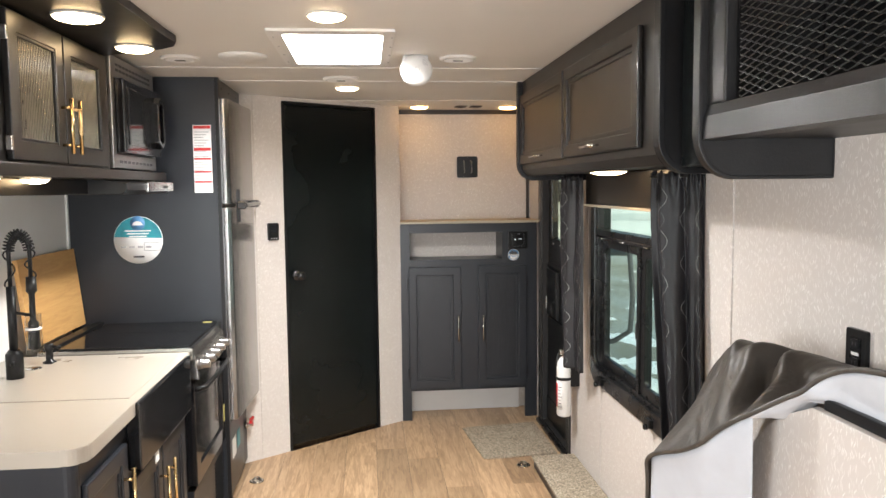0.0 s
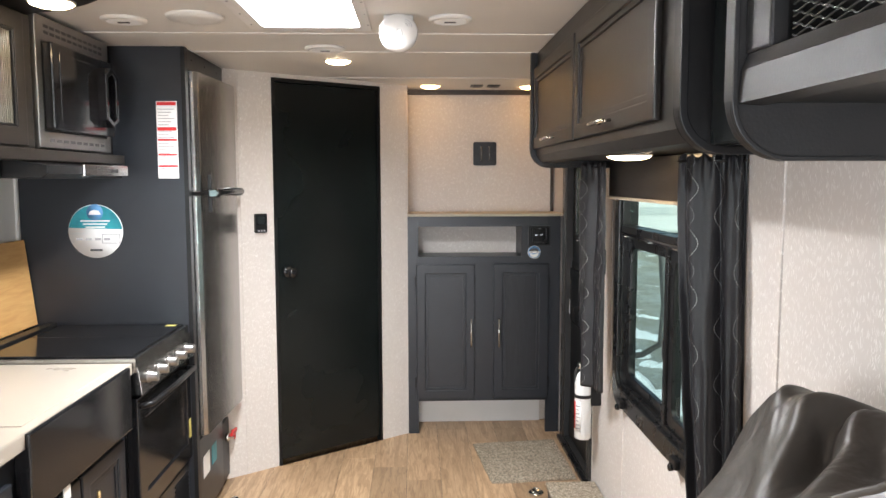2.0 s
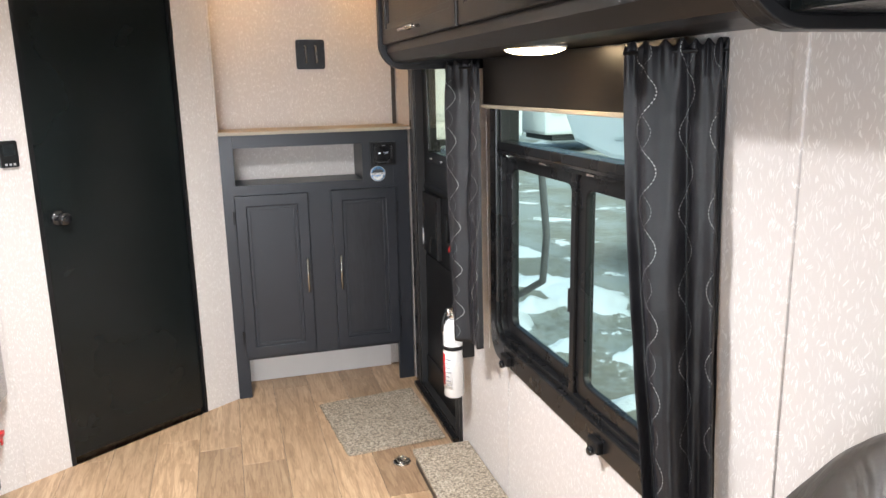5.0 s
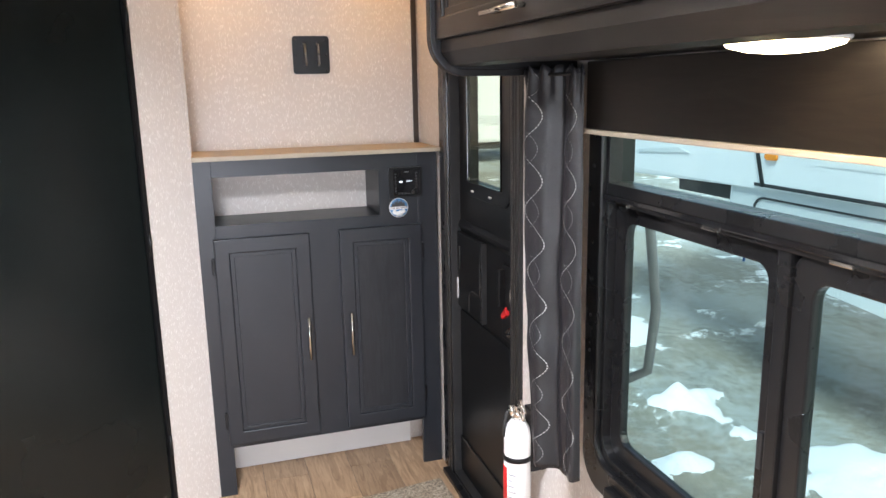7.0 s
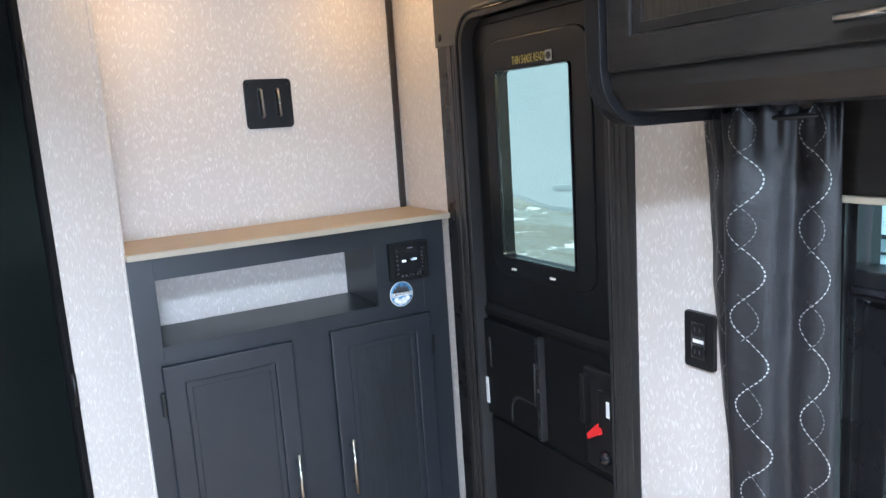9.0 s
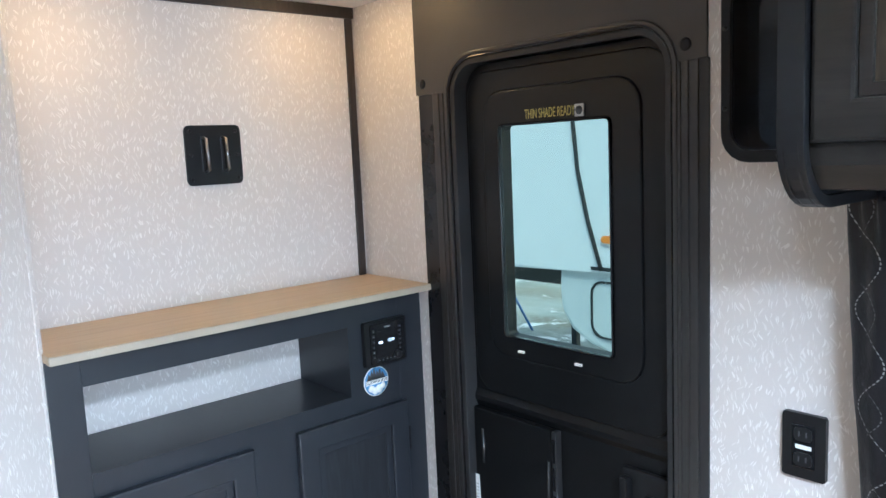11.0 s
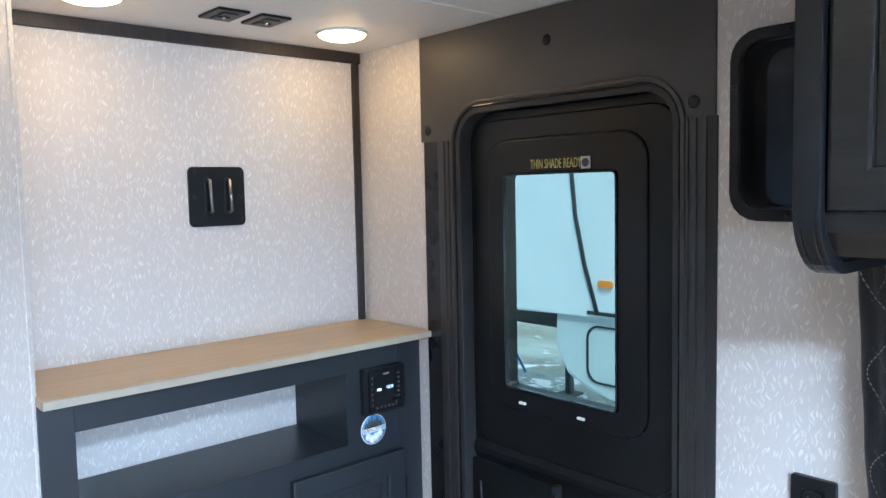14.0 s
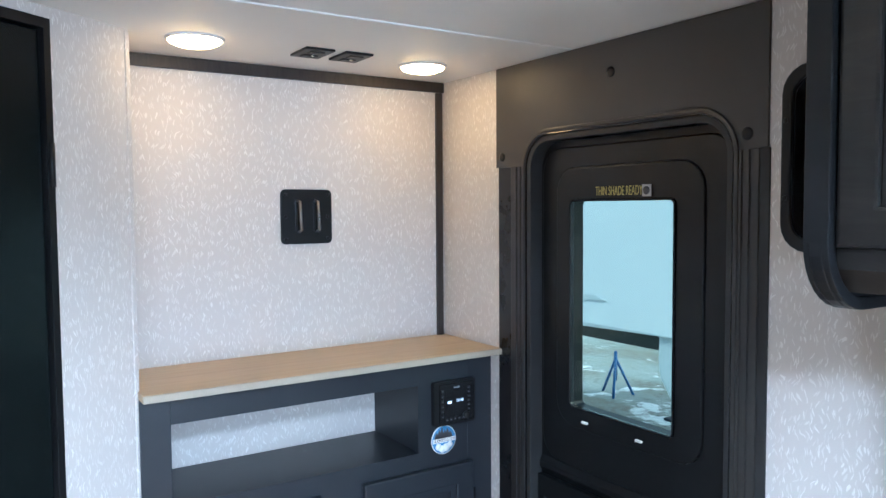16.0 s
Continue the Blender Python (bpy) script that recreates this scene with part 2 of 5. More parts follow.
BLACK = painted("black_plastic", (0.0085, 0.0085, 0.009), 0.36, 0.2, 8, 0.15, spec=0.28)
MATTE = painted("black_door_skin", (0.005, 0.0055, 0.006), 0.34, 0.15, 3, 0.2, spec=0.3)
MESH = painted("grey_expanded_metal", (0.036, 0.036, 0.036), 0.35, 0.15, 9, 0.1, 0.3)
BDOOR = painted("black_laminate_door", (0.0050, 0.0068, 0.0068), 0.26, 0.08, 2, 0.08, spec=0.36)
GREY = painted("grey_moulded_plastic", (0.021, 0.021, 0.0215), 0.42, 0.22, 7, 0.3, spec=0.35)
ALU = painted("black_anodised_frame", (0.009, 0.009, 0.0095), 0.28, 0.15, 9, 0.06, 0.0, spec=0.4)
WHITE = painted("white_plastic", (0.78, 0.77, 0.75), 0.4, 0.03, 5, 0.05)
COUNTER = painted("cream_solid_surface", (0.39, 0.348, 0.292), 0.3, 0.03, 3, 0.03)
ENAMEL = painted("white_enamel", (0.82, 0.82, 0.81), 0.2, 0.03, 4, 0.03)
GLOSS = painted("gloss_black", (0.010, 0.010, 0.011), 0.10, 0.15, 5, 0.03)
JAMB = painted("satin_bronze_jamb", (0.06, 0.057, 0.053), 0.33, 0.12, 6, 0.08, 0.6)
HEADP = painted("satin_black_head_panel", (0.050, 0.047, 0.043), 0.46, 0.12, 4, 0.12, spec=0.4)
OAKB = wood_mat("dark_oak_panel", (0.010, 0.007, 0.0045), (0.026, 0.019, 0.0125), (0.056, 0.042, 0.028), (1, 1, 0.09), 0.34, 60, 0.35)
EDGE = painted("pale_edge_band", (0.36, 0.31, 0.235), 0.5, 0.06, 12, 0.05)
TRIM = wood_mat("espresso_trim", (0.016, 0.012, 0.010), (0.030, 0.023, 0.019), (0.045, 0.036, 0.030), (1, 1, 0.15), 0.4, 50, 0.1)
LEDGE = wood_mat("light_oak_top", (0.36, 0.255, 0.14), (0.45, 0.335, 0.20), (0.53, 0.41, 0.26), (0.08, 1, 1), 0.42, 38, 0.08)
BAMBOO = wood_mat("bamboo_board", (0.46, 0.24, 0.075), (0.58, 0.33, 0.12), (0.66, 0.41, 0.17), (1, 0.1, 1), 0.45, 32, 0.1)
STEEL = steel_mat()
DARKSTEEL = painted("dark_steel_trim", (0.27, 0.26, 0.25), 0.32, 0.1, 9, 0.05, 0.9)
DULLNICKEL = painted("dull_nickel", (0.30, 0.30, 0.30), 0.3, 0.1, 20, 0.05, 1.0)
CHROME = painted("polished_nickel", (0.66, 0.64, 0.60), 0.17, 0.05, 9, 0.03, 1.0)
GOLD = painted("brushed_gold", (0.72, 0.52, 0.26), 0.27, 0.08, 12, 0.05, 1.0)
CARPET = carpet_mat()
RUBBER = painted("rubber_seal", (0.017, 0.017, 0.017), 0.6, 0.2, 10, 0.1)
CURTAIN = curtain_mat()
VINYL = vinyl_mat()
LINING = painted("white_cloth_lining", (0.50, 0.515, 0.55), 0.8, 0.05, 12, 0.5, 0, 350)
RED = painted("red_plastic", (0.55, 0.02, 0.02), 0.35, 0.1, 10, 0.05)
BLUE = painted("blue_print", (0.10, 0.26, 0.50), 0.4, 0.1, 20, 0.02)
TEAL = painted("teal_print", (0.02, 0.25, 0.30), 0.4, 0.3, 14, 0.02)
PAPERW = painted("label_paper", (0.80, 0.80, 0.79), 0.55, 0.03, 30, 0.05)
INK = painted("printed_ink", (0.05, 0.05, 0.055), 0.6, 0.1, 30, 0.02)
GREYINK = painted("grey_printed_ink", (0.38, 0.38, 0.39), 0.6, 0.1, 30, 0.02)
DIMINK = painted("dim_printed_marks", (0.16, 0.16, 0.17), 0.6, 0.1, 30, 0.02)
YELLOW = painted("yellow_ink", (0.42, 0.36, 0.10), 0.5, 0.1, 30, 0.02)
AMBER = painted("amber_lens", (0.80, 0.26, 0.02), 0.25, 0.1, 30, 0.02)
TRAILER = painted("white_trailer_gelcoat", (0.80, 0.81, 0.82), 0.3, 0.04, 0.8, 0.05)
TRAILGREY = painted("grey_trailer_skirt", (0.62, 0.65, 0.66), 0.4, 0.06, 0.8, 0.05)
UNDER = painted("dark_underframe", (0.02, 0.022, 0.024), 0.6, 0.2, 3, 0.2)
HITCH = painted("blue_hitch_paint", (0.025, 0.10, 0.30), 0.4, 0.1, 8, 0.1)
GROUND = ground_mat()
GLASS = glass_mat("tinted_safety_glass", (0.80, 0.92, 0.88))
DGLASS = glass_mat("blue_tinted_door_glass", (0.72, 0.77, 0.68))
REEDED = reeded_glass_mat()
WARM = lamp_mat("warm_lamp_lens", (1.0, 0.70, 0.37), 22.0)
DIMWARM = lamp_mat("dimmed_warm_lamp_lens", (1.0, 0.54, 0.18), 18.5)
SCREEN = lamp_mat("radio_digits", (0.75, 0.85, 1.0), 0.7)

# ---- mesh tools ----
ROOT = {}


def thing(name, at, label, category, group="", kind="", rz=0.0):
    ob = new(name)
    ob.empty_display_size = 0.05
    ob.matrix_basis = pose(*at, 0, 0, rz)
    ROOT[ob.name] = Vector(at)
    return tagged(ob, label, category, group, kind)


def solid(name, bm, mat, label="", category="", group="", kind=""):
    """A top-level mesh with its geometry in world metres."""
    me = bpy.data.meshes.new(name)
    finish(bm, me, mat)
    return tagged(new(name, me), label, category, group, kind)


def finish(bm, me, mat):
    bmesh.ops.recalc_face_normals(bm, faces=bm.faces)
    bm.to_mesh(me)
    bm.free()
    for m in mat if isinstance(mat, (list, tuple)) else (mat,):
        me.materials.append(m)


def part(name, bm, mat, parent, label="", local=False):
    """A bmesh as one mesh object under a thing or a part; given in world metres unless local."""
    at = ROOT[parent.name]
    if not local:
        bmesh.ops.translate(bm, verts=bm.verts, vec=-at)
    me = bpy.data.meshes.new(name)
    finish(bm, me, mat)
    ob = new(name, me)
    ob.parent = parent
    ROOT[ob.name] = at
    return tagged(ob, label)


def smooth(bm, on=True):
    for f in bm.faces:
        f.smooth = on
    return bm


def box(x0, x1, y0, y1, z0, z1, bev=0.0, seg=2):
    bm = bmesh.new()
    bmesh.ops.create_cube(bm, size=1, matrix=Matrix.LocRotScale(((x0 + x1) / 2, (y0 + y1) / 2, (z0 + z1) / 2), None, (abs(x1 - x0), abs(y1 - y0), abs(z1 - z0))))
    if bev:
        bmesh.ops.bevel(bm, geom=bm.edges, offset=bev, segments=seg, profile=0.6, affect="EDGES")
    return bm


def lift(axis, u, v, a):
    return {"x": (a, u, v), "y": (u, a, v), "z": (u, v, a)}[axis]


def prism(pts, axis, a0, a1, bev=0.0):
    """A polygon in the plane across an axis, drawn out along it."""
    bm = bmesh.new()
    lo = [bm.verts.new(lift(axis, u, v, a0)) for u, v in pts]
    hi = [bm.verts.new(lift(axis, u, v, a1)) for u, v in pts]
    caps = [bm.faces.new(lo), bm.faces.new(hi[::-1])]
    for i in range(len(pts)):
        j = (i + 1) % len(pts)
        bm.faces.new((lo[i], lo[j], hi[j], hi[i]))
    if bev:
        edges = {e for f in caps for e in f.edges}
        bmesh.ops.bevel(bm, geom=list(edges), offset=bev, segments=2, profile=0.6, affect="EDGES")
    return bm


def ring(outer, inner, axis, a0, a1, bev=0.0):
    """A frame between two outlines with equal counts of points."""
    bm = bmesh.new()
    n = len(outer)
    V = [[bm.verts.new(lift(axis, u, v, a)) for u, v in pts] for pts in (outer, inner) for a in (a0, a1)]
    o0, o1, i0, i1 = V
    caps = []
    for k in range(n):
        j = (k + 1) % n
        caps += [bm.faces.new((o0[k], o0[j], i0[j], i0[k])), bm.faces.new((o1[k], i1[k], i1[j], o1[j]))]
        bm.faces.new((o0[k], o1[k], o1[j], o0[j]))
        bm.faces.new((i0[k], i0[j], i1[j], i1[k]))
    if bev:
        caps_set = set(caps)
        edges = [e for e in bm.edges if sum(f in caps_set for f in e.link_faces) == 1]
        bmesh.ops.bevel(bm, geom=edges, offset=bev, segments=2, profile=0.6, affect="EDGES")
    return bm


def rrect(u0, u1, v0, v1, r, n=5, corners=(1, 1, 1, 1)):
    """A rectangle with rounded corners: lower left, lower right, upper right, upper left."""
    pts = []
    for (cu, cv, a), on in zip(((u0, v0, 180), (u1, v0, 270), (u1, v1, 0), (u0, v1, 90)), corners):
        rr = max(r * on, 0.0004)
        mu, mv = cu + (rr if cu == u0 else -rr), cv + (rr if cv == v0 else -rr)
        pts += [(mu + rr * math.cos(radians(a + 90 * k / n)), mv + rr * math.sin(radians(a + 90 * k / n))) for k in range(n + 1)]
    return pts


def lathe(profile, at, axis="z", n=24):
    """A profile of radius and height turned about an axis through a point."""
    bm = bmesh.new()
    rows = []
    for r, h in profile:
        row = []
        for k in range(n):
            a = 2 * math.pi * k / n
            c, s = r * math.cos(a), r * math.sin(a)
            row.append(bm.verts.new(Vector(at) + Vector({"z": (c, s, h), "x": (h, c, s), "y": (c, h, s)}[axis])))
        rows.append(row)
    for a, b in zip(rows, rows[1:]):
        for k in range(n):
            j = (k + 1) % n
            bm.faces.new((a[k], a[j], b[j], b[k]))
    for row in (rows[0], rows[-1]):
        bm.faces.new(row)
    return smooth(bm)


def tube(path, r, n=10):
    """A round bar along a path."""
    bm = bmesh.new()
    pts = [Vector(p) for p in path]
    rows, up = [], None
    for i, p in enumerate(pts):
        d = (pts[min(i + 1, len(pts) - 1)] - pts[max(i - 1, 0)]).normalized()
        if up is None:
            up = d.orthogonal().normalized()
        up = (up - d * up.dot(d)).normalized()
        side = d.cross(up)
        rows.append([bm.verts.new(p + r * (up * math.cos(2 * math.pi * k / n) + side * math.sin(2 * math.pi * k / n))) for k in range(n)])
    for a, b in zip(rows, rows[1:]):
        for k in range(n):
            j = (k + 1) % n
            bm.faces.new((a[k], a[j], b[j], b[k]))
    bm.faces.new(rows[0])
    bm.faces.new(rows[-1])
    return smooth(bm)


def join(*parts):
    out = bmesh.new()
    for b in parts:
        me = bpy.data.meshes.new("tmp")
        b.to_mesh(me)
        b.free()
        out.from_mesh(me)
        bpy.data.meshes.remove(me)
    return out


def grid(fn, nu, nv, thick=0.0, uvs=None):
    """A sheet from a function of u and v in 0..1, with thickness if wanted; uvs gives cloth metres."""
    bm = bmesh.new()
    V = [[bm.verts.new(fn(i / nu, j / nv)) for j in range(nv + 1)] for i in range(nu + 1)]
    layer = bm.loops.layers.uv.new("UVMap") if uvs else None
    for i in range(nu):
        for j in range(nv):
            f = bm.faces.new((V[i][j], V[i + 1][j], V[i + 1][j + 1], V[i][j + 1]))
            f.smooth = True
            if uvs:
                for lp, (a, b) in zip(f.loops, ((i, j), (i + 1, j), (i + 1, j + 1), (i, j + 1))):
                    lp[layer].uv = uvs(a / nu, b / nv)
    if thick:
        bmesh.ops.recalc_face_normals(bm, faces=bm.faces)
        bmesh.ops.solidify(bm, geom=bm.faces[:], thickness=thick)
        smooth(bm)
    return bm


def text_mesh(body, size, m, depth=0.0004):
    """Letters in the built-in font as a bmesh, laid by the pose m."""
    cu = bpy.data.curves.new("letters", "FONT")
    cu.body, cu.size, cu.extrude, cu.align_x, cu.align_y = body, size, depth, "CENTER", "CENTER"
    ob = bpy.data.objects.new("letters", cu)
    scene.collection.objects.link(ob)
    dg = bpy.context.evaluated_depsgraph_get()
    me = bpy.data.meshes.new_from_object(ob.evaluated_get(dg))
    bm = bmesh.new()
    bm.from_mesh(me)
    bmesh.ops.transform(bm, matrix=m, verts=bm.verts)
    bpy.data.objects.remove(ob)
    bpy.data.curves.remove(cu)
    bpy.data.meshes.remove(me)
    return bm


def structure(name, bm, mat, label, category=""):
    return solid(name, bm, mat, label, category or name.split("_")[0], "", "structure")

# ---- structure ----
WX, CZ, WL = 1.192, 2.085, -1.335   # right wall, ceiling, left wall
BACK, REAR = 5.442, -3.0


def holed(axis, a0, a1, u0, u1, v0, v1, holes):
    """A wall across an axis with right-angled holes (u0, u1, v0, v1)."""
    us = sorted({u0, u1, *(h[0] for h in holes), *(h[1] for h in holes)})
    vs = sorted({v0, v1, *(h[2] for h in holes), *(h[3] for h in holes)})
    bits = []
    for ua, ub in zip(us, us[1:]):
        for va, vb in zip(vs, vs[1:]):
            mu, mv = (ua + ub) / 2, (va + vb) / 2
            if not any(h[0] < mu < h[1] and h[2] < mv < h[3] for h in holes):
                p, q = lift(axis, ua, va, a0), lift(axis, ub, vb, a1)
                bits.append(box(p[0], q[0], p[1], q[1], p[2], q[2]))
    return join(*bits)


structure("wall_east", holed("x", WX, WX + 0.07, REAR - 0.07, 5.52, -0.05, 2.2, [(2.76, 3.92, 0.63, 1.56), (4.42, 5.06, 0.015, 1.9), (4.106, 4.327, 1.655, 1.941)]), PAPER, "beige flecked wallpaper wall with window and entry door", "wall")
# The hole is for the added west window, which is unseen.
structure("wall_west", holed("x", WL - 0.07, WL, REAR - 0.07, 5.52, -0.05, 2.2, [(0.12, 1.38, 0.95, 1.58)]), PAPER, "beige flecked wallpaper wall behind the kitchen", "wall")
structure("wall_north", box(0.2, WX, BACK, 5.52, -0.05, 2.2), PAPER, "beige flecked wallpaper wall of the alcove", "wall")
# Unseen rear wall; the opening is assumed, to go with the rear lamp.
structure("wall_south", holed("y", REAR - 0.07, REAR, WL, WX, -0.05, 2.2, [(-1.05, 1.05, 0.05, 1.98)]), PAPER, "unseen beige rear wall round an assumed opening", "wall")
structure("wall_bath_side", box(0.205, 0.268, 5.21, BACK, 0, CZ), PAPER, "beige return wall beside the alcove", "wall")
structure("ceiling", holed("z", CZ, CZ + 0.1, WL, WX, REAR, BACK, [(-0.235, 0.145, 2.87, 3.51)]), CEIL, "off-white vinyl ceiling with skylight", "ceiling")
structure("subfloor", box(WL, WX, REAR, BACK, -0.05, -0.003), UNDER, "dark floor base under the planks", "floor")
for yy in (1.9, 3.65, 4.06, 4.885):
    structure("trim", box(WL + 0.01, WX - 0.01, yy - 0.011, yy + 0.011, CZ - 0.0035, CZ + 0.001, 0.001, 1), CEIL, "white ceiling seam batten", "trim")
for yy, z0, z1 in ((2.52, 0.0, 2.08), (1.3, 0.0, 1.6), (0.08, 0, 1.6)):
    structure("trim", prism([(yy - 0.014, z0), (yy + 0.014, z0), (yy + 0.014, z1), (yy - 0.014, z1)], "x", WX - 0.005, WX + 0.001, 0.002), PAPER, "beige wall seam batten", "trim")
structure("trim", box(WX - 0.003, WX + 0.001, 3.815, 3.823, 0, 0.58), PAPER, "beige wall seam below the window", "trim")
structure("trim", box(0.27, WX - 0.002, BACK - 0.009, BACK + 0.001, 2.055, CZ, 0.002), TRIM, "dark brown trim under the ceiling", "trim")
structure("trim", box(1.163, 1.184, BACK - 0.009, BACK + 0.001, 1.333, 2.054, 0.002), TRIM, "dark brown upright corner trim", "trim")

# Unseen window, added as an opening for the west fill lamp.
added_win = thing("added_window", (WL, 0.75, 0.95), "plain black framed side window, unseen, added for light", "window", kind="structure")
# slanted bathroom wall, built along its own line
ANG = 35.6
bath = thing("wall_bath", (-0.566, 4.606, 0), "slanted beige bathroom wall round a black door", "wall", kind="structure", rz=ANG)
part("wall_panel", prism([(-0.3, 0.0), (0.18, 0.0), (0.18, 2.062), (0.84, 2.062), (0.84, 0.0), (1.03, 0.0), (1.03, CZ), (-0.3, CZ)], "y", 0.0, 0.04), PAPER, bath, local=True)
part("corner_bead", box(1.022, 1.034, -0.002, 0.045, 0, CZ - 0.002, 0.002), PAPER, bath, local=True)
part("seam_bead", box(-0.004, 0.004, -0.003, 0.001, 0, CZ - 0.003, 0.001), PAPER, bath, local=True)
bdoor = thing("door_1", (-0.566, 4.606, 0), "plain black laminate bathroom door, closed", "door", kind="structure", rz=ANG)
part("door_slab", box(0.199, 0.824, 0.006, 0.03, 0.028, 2.04, 0.002), BDOOR, bdoor, local=True)
fr = ring([(0.178, 0.0), (0.842, 0.0), (0.842, 2.063), (0.178, 2.063)], [(0.196, -0.001), (0.827, -0.001), (0.827, 2.044), (0.196, 2.044)], "y", -0.004, 0.036, 0.001)
part("door_frame", fr, BLACK, bdoor, "thin black door frame", local=True)
knob = part("knob", lathe([(0.031, 0.004), (0.031, -0.004), (0.026, -0.009), (0.012, -0.012), (0.011, -0.034), (0.022, -0.042), (0.027, -0.052), (0.024, -0.064), (0.008, -0.069)], (0.258, 0.006, 1.048), "y", 24), GLOSS, bdoor, "black round knob", local=True)
for zz in (0.3, 1.05, 1.8):
    part("hinge", lathe([(0.006, -0.04), (0.006, 0.04)], (0.834, -0.006, zz), "z", 10), BLACK, bdoor, local=True)
# sheet behind the bathroom door closes the space
structure("wall_bath_back", box(WL, 0.2, 5.40, BACK + 0.05, 0, CZ), PAPER, "plain wall behind the bathroom", "wall")

thermo = thing("thermostat", (-0.566, 4.606, 1.3), "small black thermostat on the beige wall", "thermostat", rz=ANG)
part("housing", prism(rrect(0.068, 0.132, -0.035, 0.064, 0.006), "y", -0.018, 0.0, 0.002), BLACK, thermo, local=True)
part("display", box(0.078, 0.122, -0.0195, -0.017, 0.008, 0.052, 0.001), GLOSS, thermo, local=True)
for uu in (0.085, 0.10, 0.115):
    part("button", box(uu - 0.004, uu + 0.004, -0.021, -0.017, -0.028, -0.02, 0.001), GREYINK, thermo, local=True)

# ---- shared pieces ----


def puck_lamp(x, y, z, r=0.062, group="round ceiling lamps", label="round white ceiling lamp, lit warm", glow=None):
    ob = thing("ceiling_lamp", (x, y, z), label, "lamp", group)
    part("rim", lathe([(r, 0.0), (r, -0.003), (r - 0.003, -0.006), (r - 0.007, -0.005)], (x, y, z)), WHITE, ob)
    part("lens", lathe([(r - 0.004, -0.004), (r - 0.008, -0.010), (r * 0.6, -0.0165), (r * 0.25, -0.019), (0.004, -0.0193)], (x, y, z)), glow or WARM, ob, "glowing frosted lens")
    return ob


def shaker(name, axis, a, out, u0, u1, v0, v1, mat, panel, parent, rail=0.055, thick=0.018):
    """A framed cabinet door: frame, bevelled moulding, sunk panel. a is its back plane, out the way it faces."""
    f = a + out * thick
    o = [(u0, v0), (u1, v0), (u1, v1), (u0, v1)]
    i = [(u0 + rail, v0 + rail), (u1 - rail, v0 + rail), (u1 - rail, v1 - rail), (u0 + rail, v1 - rail)]
    d = part(name, ring(o, i, axis, a, f, 0.005), mat, parent)
    k = 0.016
    j = [(u0 + rail + k, v0 + rail + k), (u1 - rail - k, v0 + rail + k), (u1 - rail - k, v1 - rail - k), (u0 + rail + k, v1 - rail - k)]
    part("moulding", ring(i, j, axis, a + out * 0.002, a + out * (thick - 0.006), 0.002), mat, d)
    p, q = lift(axis, j[0][0], j[0][1], a + out * 0.001), lift(axis, j[2][0], j[2][1], a + out * (thick - 0.011))
    part("panel", box(p[0], q[0], p[1], q[1], p[2], q[2]), panel, d)
    return d


def bar_handle(parent, p0, p1, out, mat, r=0.0055, stand=0.028, label="polished nickel bar handle"):
    """A bar on two posts; out is the way it stands off."""
    p0, p1, out = Vector(p0), Vector(p1), Vector(out)
    d = (p1 - p0)
    b = [tube([p0 + out * stand, p1 + out * stand], r)]
    for k in (0.16, 0.84):
        b.append(tube([p0 + d * k, p0 + d * k + out * stand], r * 0.8, 8))
    return part("handle", join(*b), mat, parent, label)


def screw(parent, at, axis, out, r=0.005, mat=None):
    return part("screw", lathe([(r, 0), (r, out * 0.0012), (r * 0.7, out * 0.0026), (r * 0.2, out * 0.003)], at, axis, 12), mat or BLACK, parent)


for x, y in ((-0.051, 2.637), (-0.033, 4.292), (0.41, 5.215), (0.995, 5.235)):
    puck_lamp(x, y, CZ, glow=DIMWARM if y > 5 else WARM)

# ---- alcove cabinet ----
CY = 5.197
cab = thing("alcove_cabinet", (0.73, 5.3, 0), "charcoal painted cabinet with two closed doors and an open niche", "cabinet")
part("stile", box(0.272, 0.335, CY, CY + 0.02, 0, 1.32, 0.0015), CHAR, cab)
part("stile", box(1.104, 1.184, CY, CY + 0.02, 0, 1.32, 0.0015), CHAR, cab)
part("center_stile", box(0.66, 0.80, CY + 0.0005, CY + 0.02, 0.21, 1.06), CHAR, cab)
part("rail", box(0.335, 1.104, CY + 0.0003, CY + 0.02, 1.258, 1.32), CHAR, cab)
part("rail", box(0.335, 1.104, CY + 0.0003, CY + 0.02, 1.02, 1.08), CHAR, cab)
part("rail", box(0.335, 1.104, CY + 0.0003, CY + 0.02, 0.2, 0.25), CHAR, cab)
part("radio_panel", box(0.95, 1.104, CY + 0.0004, CY + 0.02, 1.08, 1.258), CHAR, cab)
part("niche_floor", box(0.272, 1.19, CY + 0.02, BACK - 0.002, 1.055, 1.08), CHAR, cab)
part("niche_side", box(0.95, 0.965, CY + 0.02, BACK - 0.002, 1.081, 1.318), CHAR, cab)
part("niche_side", box(0.272, 0.29, CY + 0.02, BACK - 0.002, 1.081, 1.318), CHAR, cab)
part("carcass", box(0.28, 1.17, CY + 0.02, BACK - 0.01, 0.2, 1.05), CHAR, cab)
# The underside is open; this strip stands in for the wall behind it.
part("toe_kick", box(0.335, 1.104, CY + 0.22, CY + 0.232, 0, 0.205), WHITE, cab, "white strip standing in for the back wall below the cabinet")
dl = shaker("door", "y", CY, -1, 0.322, 0.672, 0.217, 1.032, CHAR, CHAR, cab)
dr = shaker("door", "y", CY, -1, 0.785, 1.113, 0.217, 1.036, CHAR, CHAR_OAK, cab)
